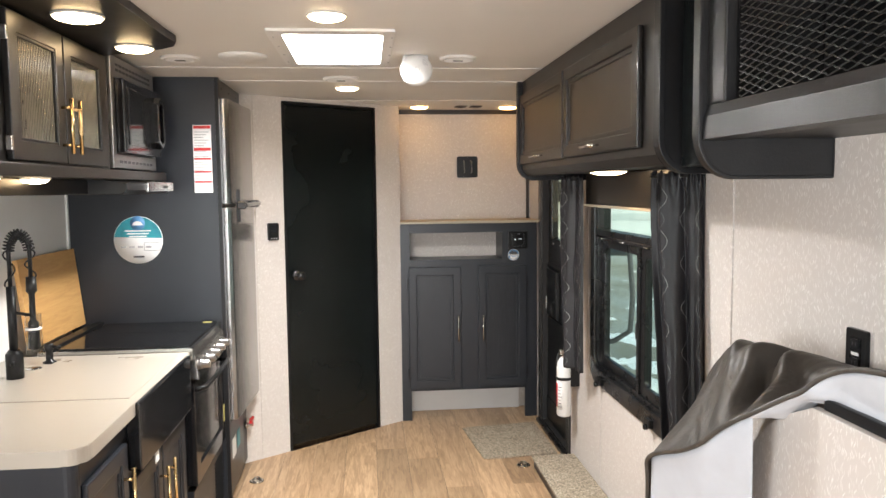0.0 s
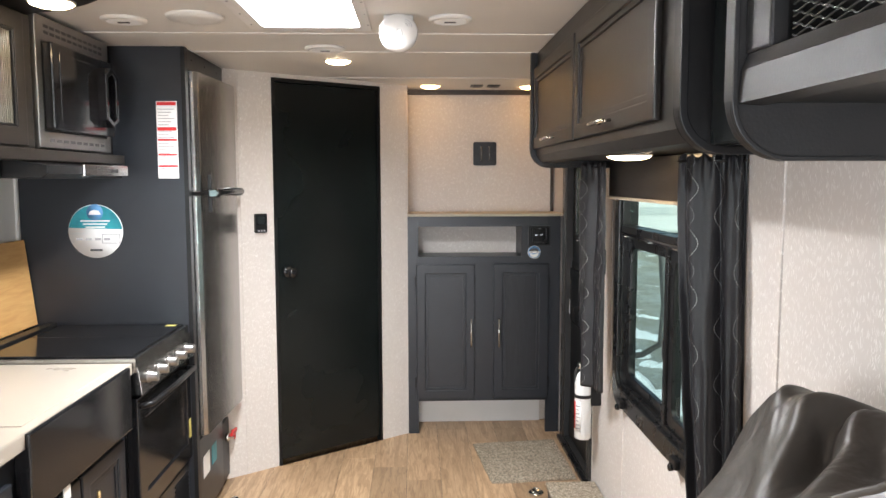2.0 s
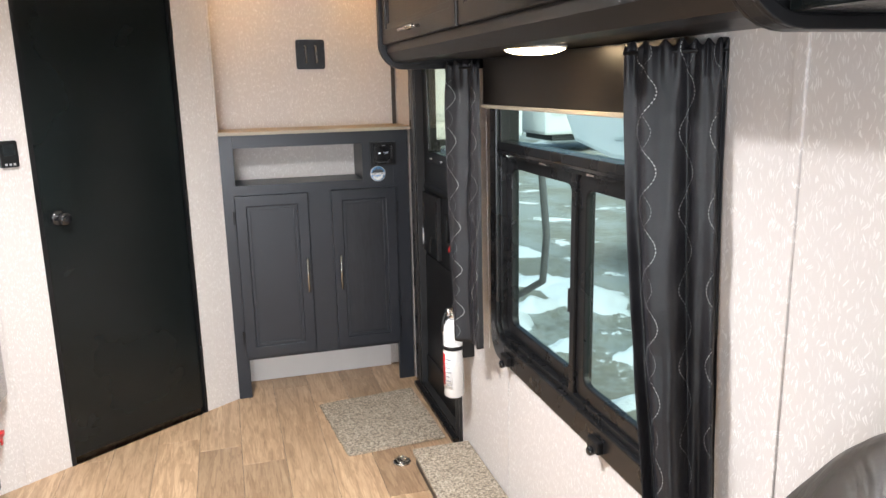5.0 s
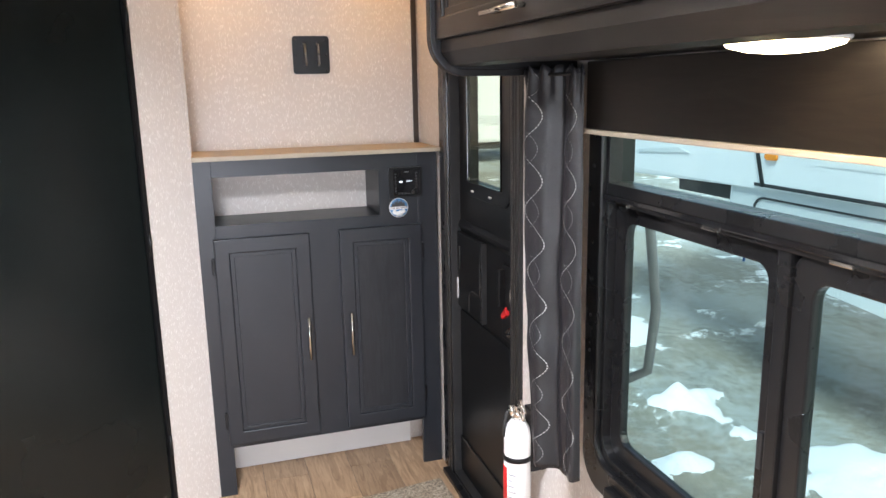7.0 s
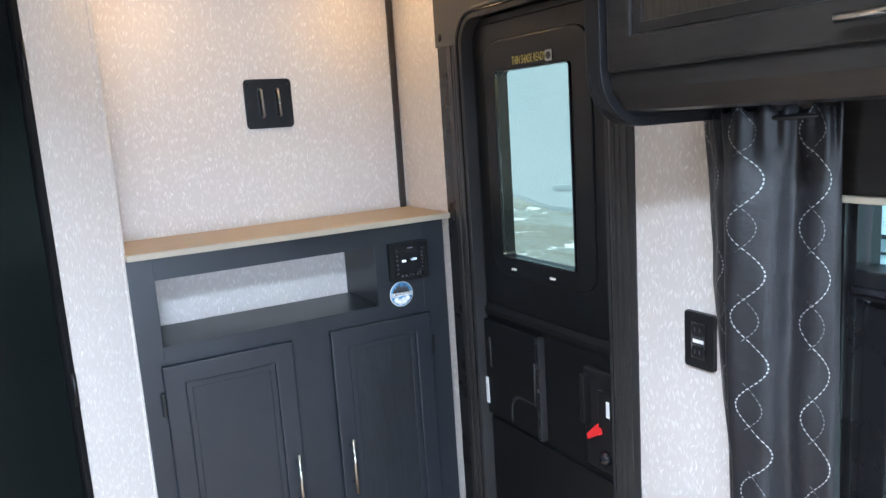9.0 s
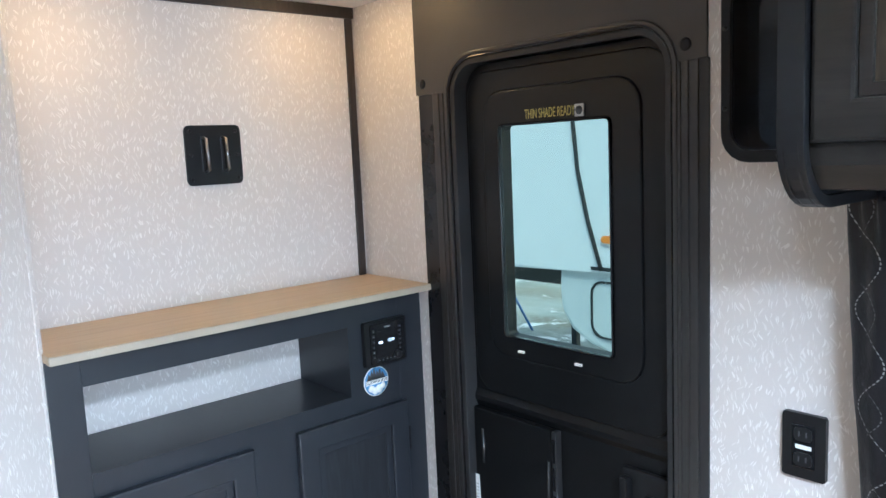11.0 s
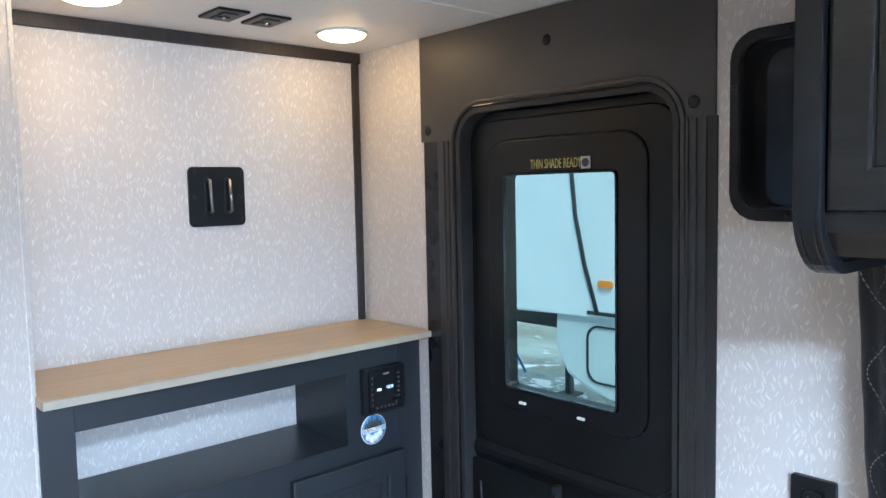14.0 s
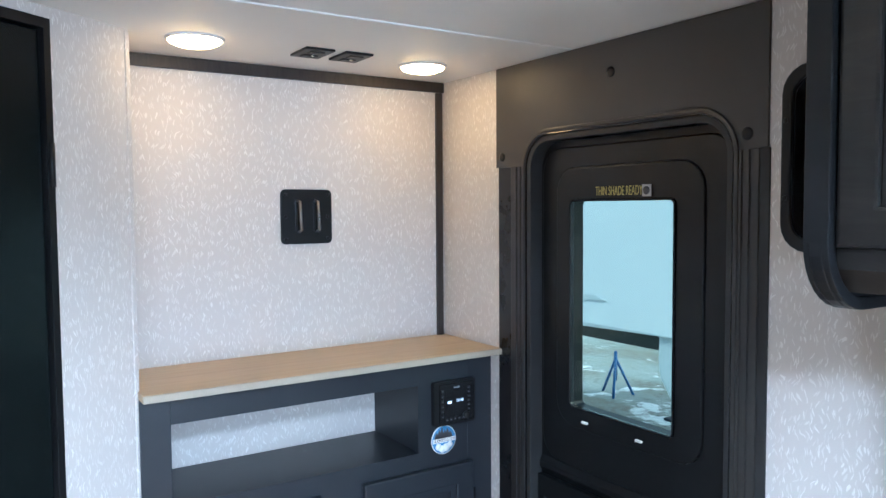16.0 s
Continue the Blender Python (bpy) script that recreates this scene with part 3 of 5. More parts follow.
bar_handle(dl, (0.648, CY - 0.018, 0.54), (0.648, CY - 0.018, 0.71), (0, -1, 0), CHROME)
bar_handle(dr, (0.814, CY - 0.018, 0.54), (0.814, CY - 0.018, 0.71), (0, -1, 0), CHROME)
for d, xx in ((dl, 0.318), (dr, 1.117)):
    for zz in (0.32, 0.93):
        part("hinge", box(xx - 0.007, xx + 0.004, CY - 0.016, CY, zz - 0.032, zz + 0.032, 0.003), BLACK, d)
ledge = thing("countertop", (0.73, 5.3, 1.32), "light oak ledge on the charcoal alcove cabinet", "countertop")
part("board", box(0.272, 1.19, 5.160, BACK - 0.001, 1.3205, 1.337), LEDGE, ledge)
part("edge_band", box(0.272, 1.19, 5.152, 5.160, 1.3205, 1.3365, 0.002), EDGE, ledge, "pale edge band")

radio = thing("radio", (1.055, CY, 1.2), "black wall-mounted stereo with lit clock", "stereo")
part("bezel", prism(rrect(0.990, 1.121, 1.145, 1.262, 0.005), "y", CY - 0.014, CY, 0.002), BLACK, radio)
part("face", prism(rrect(1.005, 1.113, 1.152, 1.255, 0.004), "y", CY - 0.019, CY - 0.013, 0.0015), GLOSS, radio)
part("screen", box(1.022, 1.083, CY - 0.0205, CY - 0.018, 1.178, 1.236, 0.0005), GLOSS, radio, "dark display")
part("clock_digits", text_mesh("12:39", 0.0100, pose(1.066, CY - 0.0212, 1.209, 90, 0, 0)), SCREEN, radio, "lit digits 12:39")
part("band_bar", box(1.028, 1.040, CY - 0.0214, CY - 0.0204, 1.204, 1.210), SCREEN, radio)
for k in range(6):
    part("button", box(1.0095, 1.0165, CY - 0.0205, CY - 0.018, 1.166 + 0.0135 * k, 1.1745 + 0.0135 * k, 0.0005), BLACK, radio)
    part("button_mark", box(1.0115, 1.0145, CY - 0.0210, CY - 0.0203, 1.1692 + 0.0135 * k, 1.1712 + 0.0135 * k), DIMINK, radio)
    part("button", box(1.0905, 1.1005, CY - 0.0205, CY - 0.018, 1.178 + 0.0115 * k, 1.1855 + 0.0115 * k, 0.0005), BLACK, radio)
    part("button_mark", box(1.0935, 1.0975, CY - 0.0210, CY - 0.0203, 1.1808 + 0.0115 * k, 1.1828 + 0.0115 * k), DIMINK, radio)
for k in range(5):
    part("button", box(1.022 + 0.0125 * k, 1.031 + 0.0125 * k, CY - 0.0205, CY - 0.018, 1.157, 1.166, 0.0005), BLACK, radio)
    part("button_mark", box(1.0245 + 0.0125 * k, 1.0285 + 0.0125 * k, CY - 0.0210, CY - 0.0203, 1.1605, 1.1625), DIMINK, radio)
part("brand_bar", box(1.048, 1.066, CY - 0.0202, CY - 0.0185, 1.243, 1.2465), DIMINK, radio)
part("volume_knob", lathe([(0.010, 0.0), (0.010, -0.009), (0.008, -0.012), (0.002, -0.012)], (1.086, CY - 0.018, 1.167), "y", 20), BLACK, radio)
stick = thing("round_sticker", (1.027, CY, 1.104), "round blue and white sticker on the charcoal cabinet", "sticker")
part("disc", lathe([(0.0385, 0.0), (0.0385, -0.0012), (0.002, -0.0014)], (1.027, CY, 1.104), "y", 40), PAPERW, stick)
part("sky_print", lathe([(0.0362, -0.0012), (0.0362, -0.002), (0.002, -0.0021)], (1.027, CY, 1.104), "y", 40), BLUE, stick)
for px, ph in ((1.004, 0.018), (1.013, 0.026), (1.021, 0.031), (1.030, 0.024), (1.038, 0.028), (1.047, 0.018)):
    part("mountain_print", prism([(px - 0.008, 1.108), (px + 0.008, 1.108), (px + 0.002, 1.108 + ph * 0.85), (px - 0.001, 1.108 + ph)], "y", CY - 0.0030, CY - 0.0018), INK, stick)
for px, pz, rr in ((1.010, 1.087, 0.009), (1.022, 1.080, 0.010), (1.034, 1.083, 0.011), (1.046, 1.089, 0.008)):
    part("cloud_print", lathe([(rr, -0.0018), (rr, -0.0030), (0.001, -0.0031)], (px, CY, pz), "y", 16), PAPERW, stick)
part("band_print", box(0.993, 1.061, CY - 0.0038, CY - 0.0016, 1.098, 1.109), PAPERW, stick)
part("word", text_mesh("SUBWOOFER", 0.0112, pose(1.027, CY - 0.0042, 1.1035, 90, 0, 0)), INK, stick)

plate = thing("wall_plate", (0.752, BACK, 1.69), "square black bracket plate with two nickel bars", "bracket")
part("plate", prism(rrect(0.680, 0.824, 1.623, 1.768, 0.012), "y", BACK - 0.006, BACK, 0.002), BLACK, plate)
for xx in (0.727, 0.778):
    part("slot", box(xx - 0.008, xx + 0.008, BACK - 0.0072, BACK - 0.005, 1.657, 1.736, 0.001), BLACK, plate)
    part("bar", tube([(xx - 0.002, BACK - 0.006, 1.738), (xx, BACK - 0.02, 1.736), (xx + 0.003, BACK - 0.021, 1.66), (xx + 0.003, BACK - 0.006, 1.656)], 0.004), DULLNICKEL, plate, "dull nickel bar")
for xx in (0.692, 0.812):
    for zz in (1.637, 1.695, 1.754):
        screw(plate, (xx, BACK - 0.006, zz), "y", -1, 0.0045)

for cx in (0.681, 0.780):
    oc = thing("ceiling_outlet", (cx, 5.215, CZ), "small black outlet plate on the ceiling", "outlet", "ceiling outlets")
    part("plate", box(cx - 0.036, cx + 0.036, 5.165, 5.265, CZ - 0.006, CZ, 0.002), BLACK, oc)
    for k in (-0.02, 0.02):
        part("socket", box(cx - 0.018, cx + 0.018, 5.215 + k - 0.013, 5.215 + k + 0.013, CZ - 0.009, CZ - 0.005, 0.002), GREY, oc)
    part("screw", lathe([(0.004, 0), (0.004, -0.008), (0.001, -0.009)], (cx, 5.215, CZ - 0.004), "z", 10), CHROME, oc)

# ---- entry door ----
DX = WX + 0.03
surr = thing("door_surround", (WX, 4.77, 0), "black entry door surround with arched top panel", "door frame")


def arch(y0, y1, z0, z1, r, n=10):
    pts = [(y0, z0), (y1, z0)]
    pts += [(y1 - r + r * math.cos(radians(a)), z1 - r + r * math.sin(radians(a))) for a in [90 * k / n for k in range(n + 1)]]
    pts += [(y0 + r + r * math.cos(radians(a)), z1 - r + r * math.sin(radians(a))) for a in [90 + 90 * k / n for k in range(n + 1)]]
    return pts


def arch_band(y0, y1, z0, z1, r, w, x0, x1, bev=0.002):
    o, i = arch(y0, y1, z0, z1, r), arch(y0 + w, y1 - w, z0, z1 - w, max(r - w, 0.01))
    o[0], o[1], i[0], i[1] = (y0, z0), (y1, z0), (y0 + w, z0 + 0.0001), (y1 - w, z0 + 0.0001)
    return ring(o, i, "x", x0, x1, bev)


head = [(4.369, 1.822), (4.437, 1.822)]
for k in range(11):
    a = radians(180 - 9 * k)
    head.append((4.437 + 0.085 + 0.085 * math.cos(a), 1.812 + 0.085 * math.sin(a)))
for k in range(11):
    a = radians(90 - 9 * k)
    head.append((5.048 - 0.085 + 0.085 * math.cos(a), 1.812 + 0.085 * math.sin(a)))
head += [(5.048, 1.822), (5.172, 1.822), (5.172, CZ - 0.002), (4.369, CZ - 0.002)]
part("head_panel", prism(head, "x", WX - 0.007, WX, 0.002), HEADP, surr, "black arched head panel")
for (y0, y1) in ((4.386, 4.436), (5.050, 5.110)):
    jb = part("jamb", box(WX - 0.0065, WX, y0, y1, 0.0, 1.822, 0.002), JAMB, surr, "dark bronze extruded side jamb")
    part("groove", box(WX - 0.0095, WX - 0.005, y0 + 0.018, y0 + 0.024, 0.0, 1.82, 0.001), JAMB, jb)
    part("groove", box(WX - 0.0095, WX - 0.005, y0 + 0.034, y0 + 0.040, 0.0, 1.82, 0.001), JAMB, jb)
part("side_flange", box(WX - 0.004, WX, 5.110, 5.165, 0, 1.822, 0.001), ALU, surr)
part("side_flange", box(WX - 0.004, WX, 4.366, 4.386, 0, 1.822, 0.001), RUBBER, surr)
part("seal", arch_band(4.44, 5.045, 0.03, 1.893, 0.08, 0.014, WX - 0.006, DX + 0.01, 0.003), RUBBER, surr, "black rubber door seal")
part("frame_bead", arch_band(4.426, 5.059, 0.02, 1.908, 0.096, 0.009, WX - 0.012, WX - 0.0068, 0.002), JAMB, surr, "bronze arched frame bead")
part("frame_bead", arch_band(4.4365, 5.0485, 0.02, 1.8975, 0.086, 0.004, WX - 0.009, WX - 0.001, 0.0015), GLOSS, surr)
part("inner_jamb", arch_band(4.425, 5.058, 0.02, 1.899, 0.09, 0.02, WX, WX + 0.068, 0.002), ALU, surr)
part("sill", box(WX - 0.035, WX + 0.08, 4.40, 5.10, -0.002, 0.02, 0.004), ALU, surr, "black aluminium door sill")
for yy, zz in ((5.145, 1.849), (4.410, 1.849), (4.753, 2.013)):
    screw(surr, (WX - 0.007, yy, zz), "x", -1, 0.012, BLACK)

door = thing("door_2", (DX, 4.74, 0), "black moulded entry door, closed, with tinted window", "door", kind="structure")
U0, U1 = 4.450, 5.036
win_o, win_i = rrect(4.528, 4.968, 1.178, 1.812, 0.06), rrect(4.598, 4.916, 1.227, 1.733, 0.012)
big = rrect(U0, U1, 0.022, 1.889, 0.08, 5)
part("door_skin", ring(big, rrect(4.600, 4.914, 1.229, 1.732, 0.012), "x", DX + 0.004, DX + 0.035), MATTE, door)
part("upper_panel", ring(rrect(U0 + 0.012, U1 - 0.012, 1.075, 1.862, 0.06), win_o, "x", DX, DX + 0.005, 0.004), MATTE, door)
part("window_bezel", ring(win_o, win_i, "x", DX - 0.004, DX + 0.006, 0.004), MATTE, door, "raised black window bezel")
part("window_rim", ring(win_i, rrect(4.602, 4.912, 1.231, 1.730, 0.01), "x", DX - 0.009, DX + 0.004, 0.002), GLOSS, door)
gp = part("window_pane", box(DX - 0.004, DX, 4.600, 4.914, 1.229, 1.732), DGLASS, door, "blue tinted pane")
gp.visible_shadow = False
part("belt_ledge", prism([(DX + 0.004, 1.03), (DX - 0.004, 1.046), (DX - 0.004, 1.058), (DX + 0.004, 1.075)], "y", U0 + 0.005, U1 - 0.005), MATTE, door)
part("lower_panel", box(DX - 0.004, DX + 0.005, U0 + 0.01, U1 - 0.01, 0.12, 0.72, 0.004), MATTE, door)
part("kick_panel", box(DX - 0.010, DX + 0.005, U0 + 0.01, U1 - 0.01, 0.04, 0.19, 0.006), MATTE, door)
part("slide_panel", box(DX - 0.012, DX + 0.004, 4.775, U1 - 0.006, 0.735, 1.028, 0.003), MATTE, door, "black sliding screen panel")
part("divider_rail", box(DX - 0.017, DX + 0.004, 4.755, 4.768, 0.735, 1.028, 0.002), GREY, door)
for k in range(4):
    part("rail_slot", box(DX - 0.0185, DX - 0.016, 4.758, 4.765, 0.75 + 0.068 * k, 0.805 + 0.068 * k), GLOSS, door)
part("pocket_arch", tube([(DX - 0.012, 4.90, 0.745)] + [(DX - 0.012, 4.848 + 0.052 * math.cos(radians(a)), 0.785 + 0.045 * math.sin(radians(a))) for a in range(0, 91, 10)] + [(DX - 0.012, 4.785, 0.83), (DX - 0.012, 4.782, 0.95)], 0.004, 8), GREY, door)
part("pull_groove", tube([(DX - 0.012, 5.00, 0.885), (DX - 0.014, 4.997, 0.93), (DX - 0.013, 5.0, 0.975)], 0.0035, 8), GREY, door)
lat = part("latch", box(DX - 0.012, DX + 0.004, 4.468, 4.58, 0.745, 1.0, 0.006), BLACK, door, "black door latch housing")
part("lever", box(DX - 0.034, DX - 0.010, 4.553, 4.571, 0.86, 0.985, 0.004), BLACK, lat)
part("release_tab", prism([(4.515, 0.842), (4.555, 0.818), (4.56, 0.832), (4.522, 0.868)], "x", DX - 0.024, DX - 0.010, 0.002), RED, lat, "red release tab")
part("bolt_plate", box(DX - 0.020, DX - 0.010, 4.474, 4.52, 0.86, 0.955, 0.003), BLACK, lat)
part("label", box(DX - 0.0212, DX - 0.0195, 4.478, 4.489, 0.895, 0.935), PAPERW, lat, "small white label")
part("thumb_turn", lathe([(0.018, 0.0), (0.018, -0.008), (0.008, -0.02), (0.002, -0.021)], (DX - 0.010, 4.50, 0.785), "x", 18), GLOSS, lat)
part("tag", prism([(5.016, 0.766), (5.046, 0.766), (5.046, 0.848), (5.018, 0.846)], "x", DX - 0.0145, DX - 0.013), PAPERW, door, "white paper tag")
for k in range(6):
    part("tag_text", box(DX - 0.0152, DX - 0.0144, 5.020, 5.041 - 0.003 * (k % 3), 0.775 + 0.009 * k, 0.778 + 0.009 * k), GREYINK, door)
part("notice", text_mesh("THIN SHADE READY", 0.030, pose(DX - 0.0078, 4.757, 1.752, 90, 0, -90) @ Matrix.Diagonal((0.52, 1, 1, 1))), YELLOW, door, "yellow lettering")
part("notice_icon", box(DX - 0.0088, DX - 0.0068, 4.662, 4.686, 1.739, 1.765), GREYINK, door)
part("notice_ring", lathe([(0.009, 0.0), (0.009, -0.001), (0.001, -0.0012)], (DX - 0.0088, 4.674, 1.752), "x", 18), INK, door)
for yy in (4.69, 4.86):
    part("clip", box(DX - 0.012, DX - 0.0065, yy - 0.009, yy + 0.009, 1.197, 1.202), PAPERW, door)

# ---- wall fittings on the right wall ----


def wall_outlet(y, z, h=0.113):
    ob = thing("wall_outlet", (WX, y, z), "black duplex outlet on the beige wall", "outlet", "wall outlets")
    part("plate", prism(rrect(y - 0.036, y + 0.036, z - h / 2, z + h / 2, 0.004), "x", WX - 0.010, WX, 0.002), BLACK, ob)
    part("recess", box(WX - 0.0125, WX - 0.009, y - 0.019, y + 0.019, z - 0.038, z + 0.038, 0.002), GLOSS, ob)
    for k in (-0.022, 0.022):
        part("socket", prism(rrect(y - 0.015, y + 0.015, z + k - 0.012, z + k + 0.012, 0.008), "x", WX - 0.0145, WX - 0.012, 0.001), BLACK, ob)
        for j in (-0.006, 0.006):
            part("slot", box(WX - 0.0152, WX - 0.014, y + j - 0.0012, y + j + 0.0012, z + k - 0.004, z + k + 0.005), INK, ob)
    part("label", box(WX - 0.0135, WX - 0.012, y - 0.014, y + 0.012, z - 0.004, z + 0.003), PAPERW, ob, "white printed label")
    return ob


wall_outlet(4.191, 1.158)
wall_outlet(1.895, 1.165)

tray = thing("wall_recess", (WX, 4.21, 1.8), "black recessed wall box with an upright rod", "wall box")
part("flange", ring(rrect(4.09, 4.343, 1.636, 1.96, 0.05), rrect(4.108, 4.325, 1.657, 1.939, 0.038), "x", WX - 0.008, WX + 0.001, 0.003), BLACK, tray)
part("pocket", join(box(WX + 0.045, WX + 0.05, 4.107, 4.326, 1.656, 1.940), ring(rrect(4.1065, 4.3265, 1.6555, 1.9405, 0.036), rrect(4.111, 4.322, 1.66, 1.936, 0.034), "x", WX, WX + 0.046)), GLOSS, tray)
part("rod", tube([(WX + 0.012, 4.225, 1.675), (WX + 0.012, 4.225, 1.92)], 0.0065), GREY, tray, "grey metal rod")
for yy, zz in ((4.3345, 1.73), (4.3345, 1.865), (4.24, 1.950), (4.24, 1.646)):
    screw(tray, (WX - 0.008, yy, zz), "x", -1, 0.0045)

# ---- fire extinguisher ----
EX, EY = 1.112, 4.22
ext = thing("fire_extinguisher", (EX, EY, 0.215), "white fire extinguisher hung on the wall by the door", "extinguisher")
part("cylinder", lathe([(0.032, 0.215), (0.040, 0.222), (0.040, 0.49), (0.036, 0.515), (0.022, 0.535), (0.014, 0.54)], (EX, EY, 0), "z", 28), ENAMEL, ext)
part("valve", join(lathe([(0.015, 0.538), (0.015, 0.56), (0.011, 0.565), (0.011, 0.58)], (EX, EY, 0), "z", 16), box(EX - 0.012, EX + 0.012, EY - 0.012, EY + 0.012, 0.56, 0.582, 0.004)), CHROME, ext, "silver valve")
part("gauge", lathe([(0.016, 0.0), (0.016, -0.012), (0.013, -0.014), (0.002, -0.014)], (EX - 0.012, EY, 0.568), "x", 18), CHROME, ext)
part("lever", tube([(EX + 0.005, EY + 0.012, 0.588), (EX, EY - 0.02, 0.602), (EX - 0.005, EY - 0.062, 0.582)], 0.005, 8), CHROME, ext)
part("carry_handle", tube([(EX, EY - 0.01, 0.572), (EX - 0.005, EY - 0.055, 0.558)], 0.005, 8), CHROME, ext)
part("hose", tube([(EX - 0.01, EY + 0.01, 0.57), (EX - 0.028, EY + 0.012, 0.556), (EX - 0.038, EY + 0.008, 0.53), (EX - 0.041, EY + 0.004, 0.49)], 0.006, 10), RUBBER, ext)
part("strap", lathe([(0.0405, -0.008), (0.0425, -0.007), (0.0425, 0.007), (0.0405, 0.008)], (EX, EY, 0.425), "z", 28), BLACK, ext, "black bracket strap")
part("bracket", box(EX + 0.03, WX, EY - 0.03, EY + 0.022, 0.38, 0.57, 0.004), BLACK, ext)


def cyl_patch(cx, cy, r, a0, a1, z0, z1):
    return grid(lambda u, v: (cx + r * math.cos(radians(a0 + (a1 - a0) * u)), cy + r * math.sin(radians(a0 + (a1 - a0) * u)), z0 + (z1 - z0) * v), 8, 1, 0.0006)


part("label", cyl_patch(EX, EY, 0.0405, 140, 245, 0.255, 0.405), PAPERW, ext, "white printed label")
part("label_red", cyl_patch(EX, EY, 0.0411, 165, 200, 0.27, 0.40), RED, ext, "red printed block")
for k in range(7):
    part("label_line", cyl_patch(EX, EY, 0.0411, 206, 240 - 6 * (k % 3), 0.27 + 0.018 * k, 0.275 + 0.018 * k), GREYINK, ext)

ext.location.z = 0.305

# ---- window ----
wn1 = thing("window_1", (WX, 3.35, 0.58), "black framed window with slider panes and upper pane", "window", kind="structure")
part("window_frame", ring(rrect(2.725, 3.955, 0.578, 1.60, 0.085, 8), rrect(2.785, 3.895, 0.655, 1.55, 0.06, 8), "x", WX - 0.016, WX + 0.004, 0.006), ALU, wn1)
part("window_reveal", ring(rrect(2.762, 3.918, 0.632, 1.558, 0.07, 8), rrect(2.80, 3.885, 0.672, 1.535, 0.055, 8), "x", WX + 0.0, WX + 0.066, 0.002), ALU, wn1)
part("cross_rail", box(WX - 0.006, WX + 0.06, 2.80, 3.885, 1.298, 1.345, 0.004), ALU, wn1)
part("cross_lip", box(WX - 0.014, WX + 0.03, 2.80, 3.885, 1.308, 1.320, 0.003), GLOSS, wn1)
part("mullion", box(WX + 0.0, WX + 0.06, 3.315, 3.345, 0.67, 1.30, 0.004), ALU, wn1)
for y0, y1, xx in ((2.80, 3.318, 0.010), (3.342, 3.885, 0.022)):
    sash = part("sash", ring(rrect(y0, y1, 0.672, 1.298, 0.03), rrect(y0 + 0.045, y1 - 0.045, 0.715, 1.258, 0.03), "x", WX + xx, WX + xx + 0.022, 0.004), ALU, wn1, "black sliding sash")
    pane = part("pane", box(WX + xx + 0.009, WX + xx + 0.013, y0 + 0.04, y1 - 0.04, 0.71, 1.263), GLASS, sash, "tinted pane")
    pane.visible_shadow = False
pane = part("pane", box(WX + 0.03, WX + 0.034, 2.805, 3.88, 1.34, 1.53), GLASS, wn1, "tinted upper pane")
pane.visible_shadow = False
for yy in (3.80, 3.50, 3.2, 2.95):
    part("clip", box(WX - 0.019, WX - 0.006, yy - 0.022, yy + 0.022, 1.302, 1.309, 0.002), CHROME, wn1)
for yy in (3.785, 3.13):
    lt = part("latch", box(WX - 0.034, WX - 0.012, yy - 0.03, yy + 0.03, 0.59, 0.625, 0.006), BLACK, wn1, "black window latch")
    part("latch_knob", lathe([(0.013, 0.0), (0.013, -0.012), (0.008, -0.016), (0.002, -0.016)], (WX - 0.03, yy, 0.592), "x", 16), GLOSS, lt)
for k in range(9):
    part("frame_screw", lathe([(0.004, 0), (0.004, -0.002), (0.001, -0.003)], (WX - 0.016, 3.925, 0.75 + 0.09 * k), "x", 10), GREY, wn1)
part("sash_pull", box(WX + 0.002, WX + 0.014, 3.350, 3.362, 0.90, 0.97, 0.002), GREY, wn1)

# frame and pane of the added, unseen west window
part("window_frame", ring(rrect(0.08, 1.42, 0.91, 1.60, 0.05), rrect(0.14, 1.36, 0.97, 1.56, 0.04), "x", WL - 0.01, WL + 0.012, 0.004), ALU, added_win)
pane = part("pane", box(WL - 0.04, WL - 0.036, 0.121, 1.379, 0.951, 1.579), GLASS, added_win, "tinted pane")
pane.visible_shadow = False

# ---- roller shade valance and curtains ----
val = thing("shade_valance", (1.14, 3.35, 1.46), "dark brown valance with a rolled shade over the window", "valance")
part("front_board", box(1.130, 1.142, 2.77, 3.885, 1.469, 1.614, 0.002), BROWN, val)
part("end_board", box(1.142, WX, 3.873, 3.885, 1.469, 1.614), BROWN, val)
part("hem_bar", box(1.122, 1.150, 2.77, 3.882, 1.458, 1.469, 0.003), EDGE, val, "pale shade hem bar")
part("roller", tube([(1.165, 2.79, 1.52), (1.165, 3.87, 1.52)], 0.022, 14), LINING, val)
part("pull_cord", tube([(1.175, 3.985, 1.45), (1.178, 3.985, 1.0), (1.182, 3.984, 0.58)], 0.002, 6), WHITE, val)


def catmull(p, t):
    n = len(p) - 1
    i = min(int(t * n), n - 1)
    f = t * n - i
    a, b, c, d = (Vector(p[max(min(i + k, n), 0)]) for k in (-1, 0, 1, 2))
    return 0.5 * ((2 * b) + (c - a) * f + (2 * a - 5 * b + 4 * c - d) * f * f + (3 * b - a - 3 * c + d) * f ** 3)


def along(pts, u):
    """The point at u of a curve through points in the plan."""
    return catmull([(*p, 0.0) for p in pts], u)


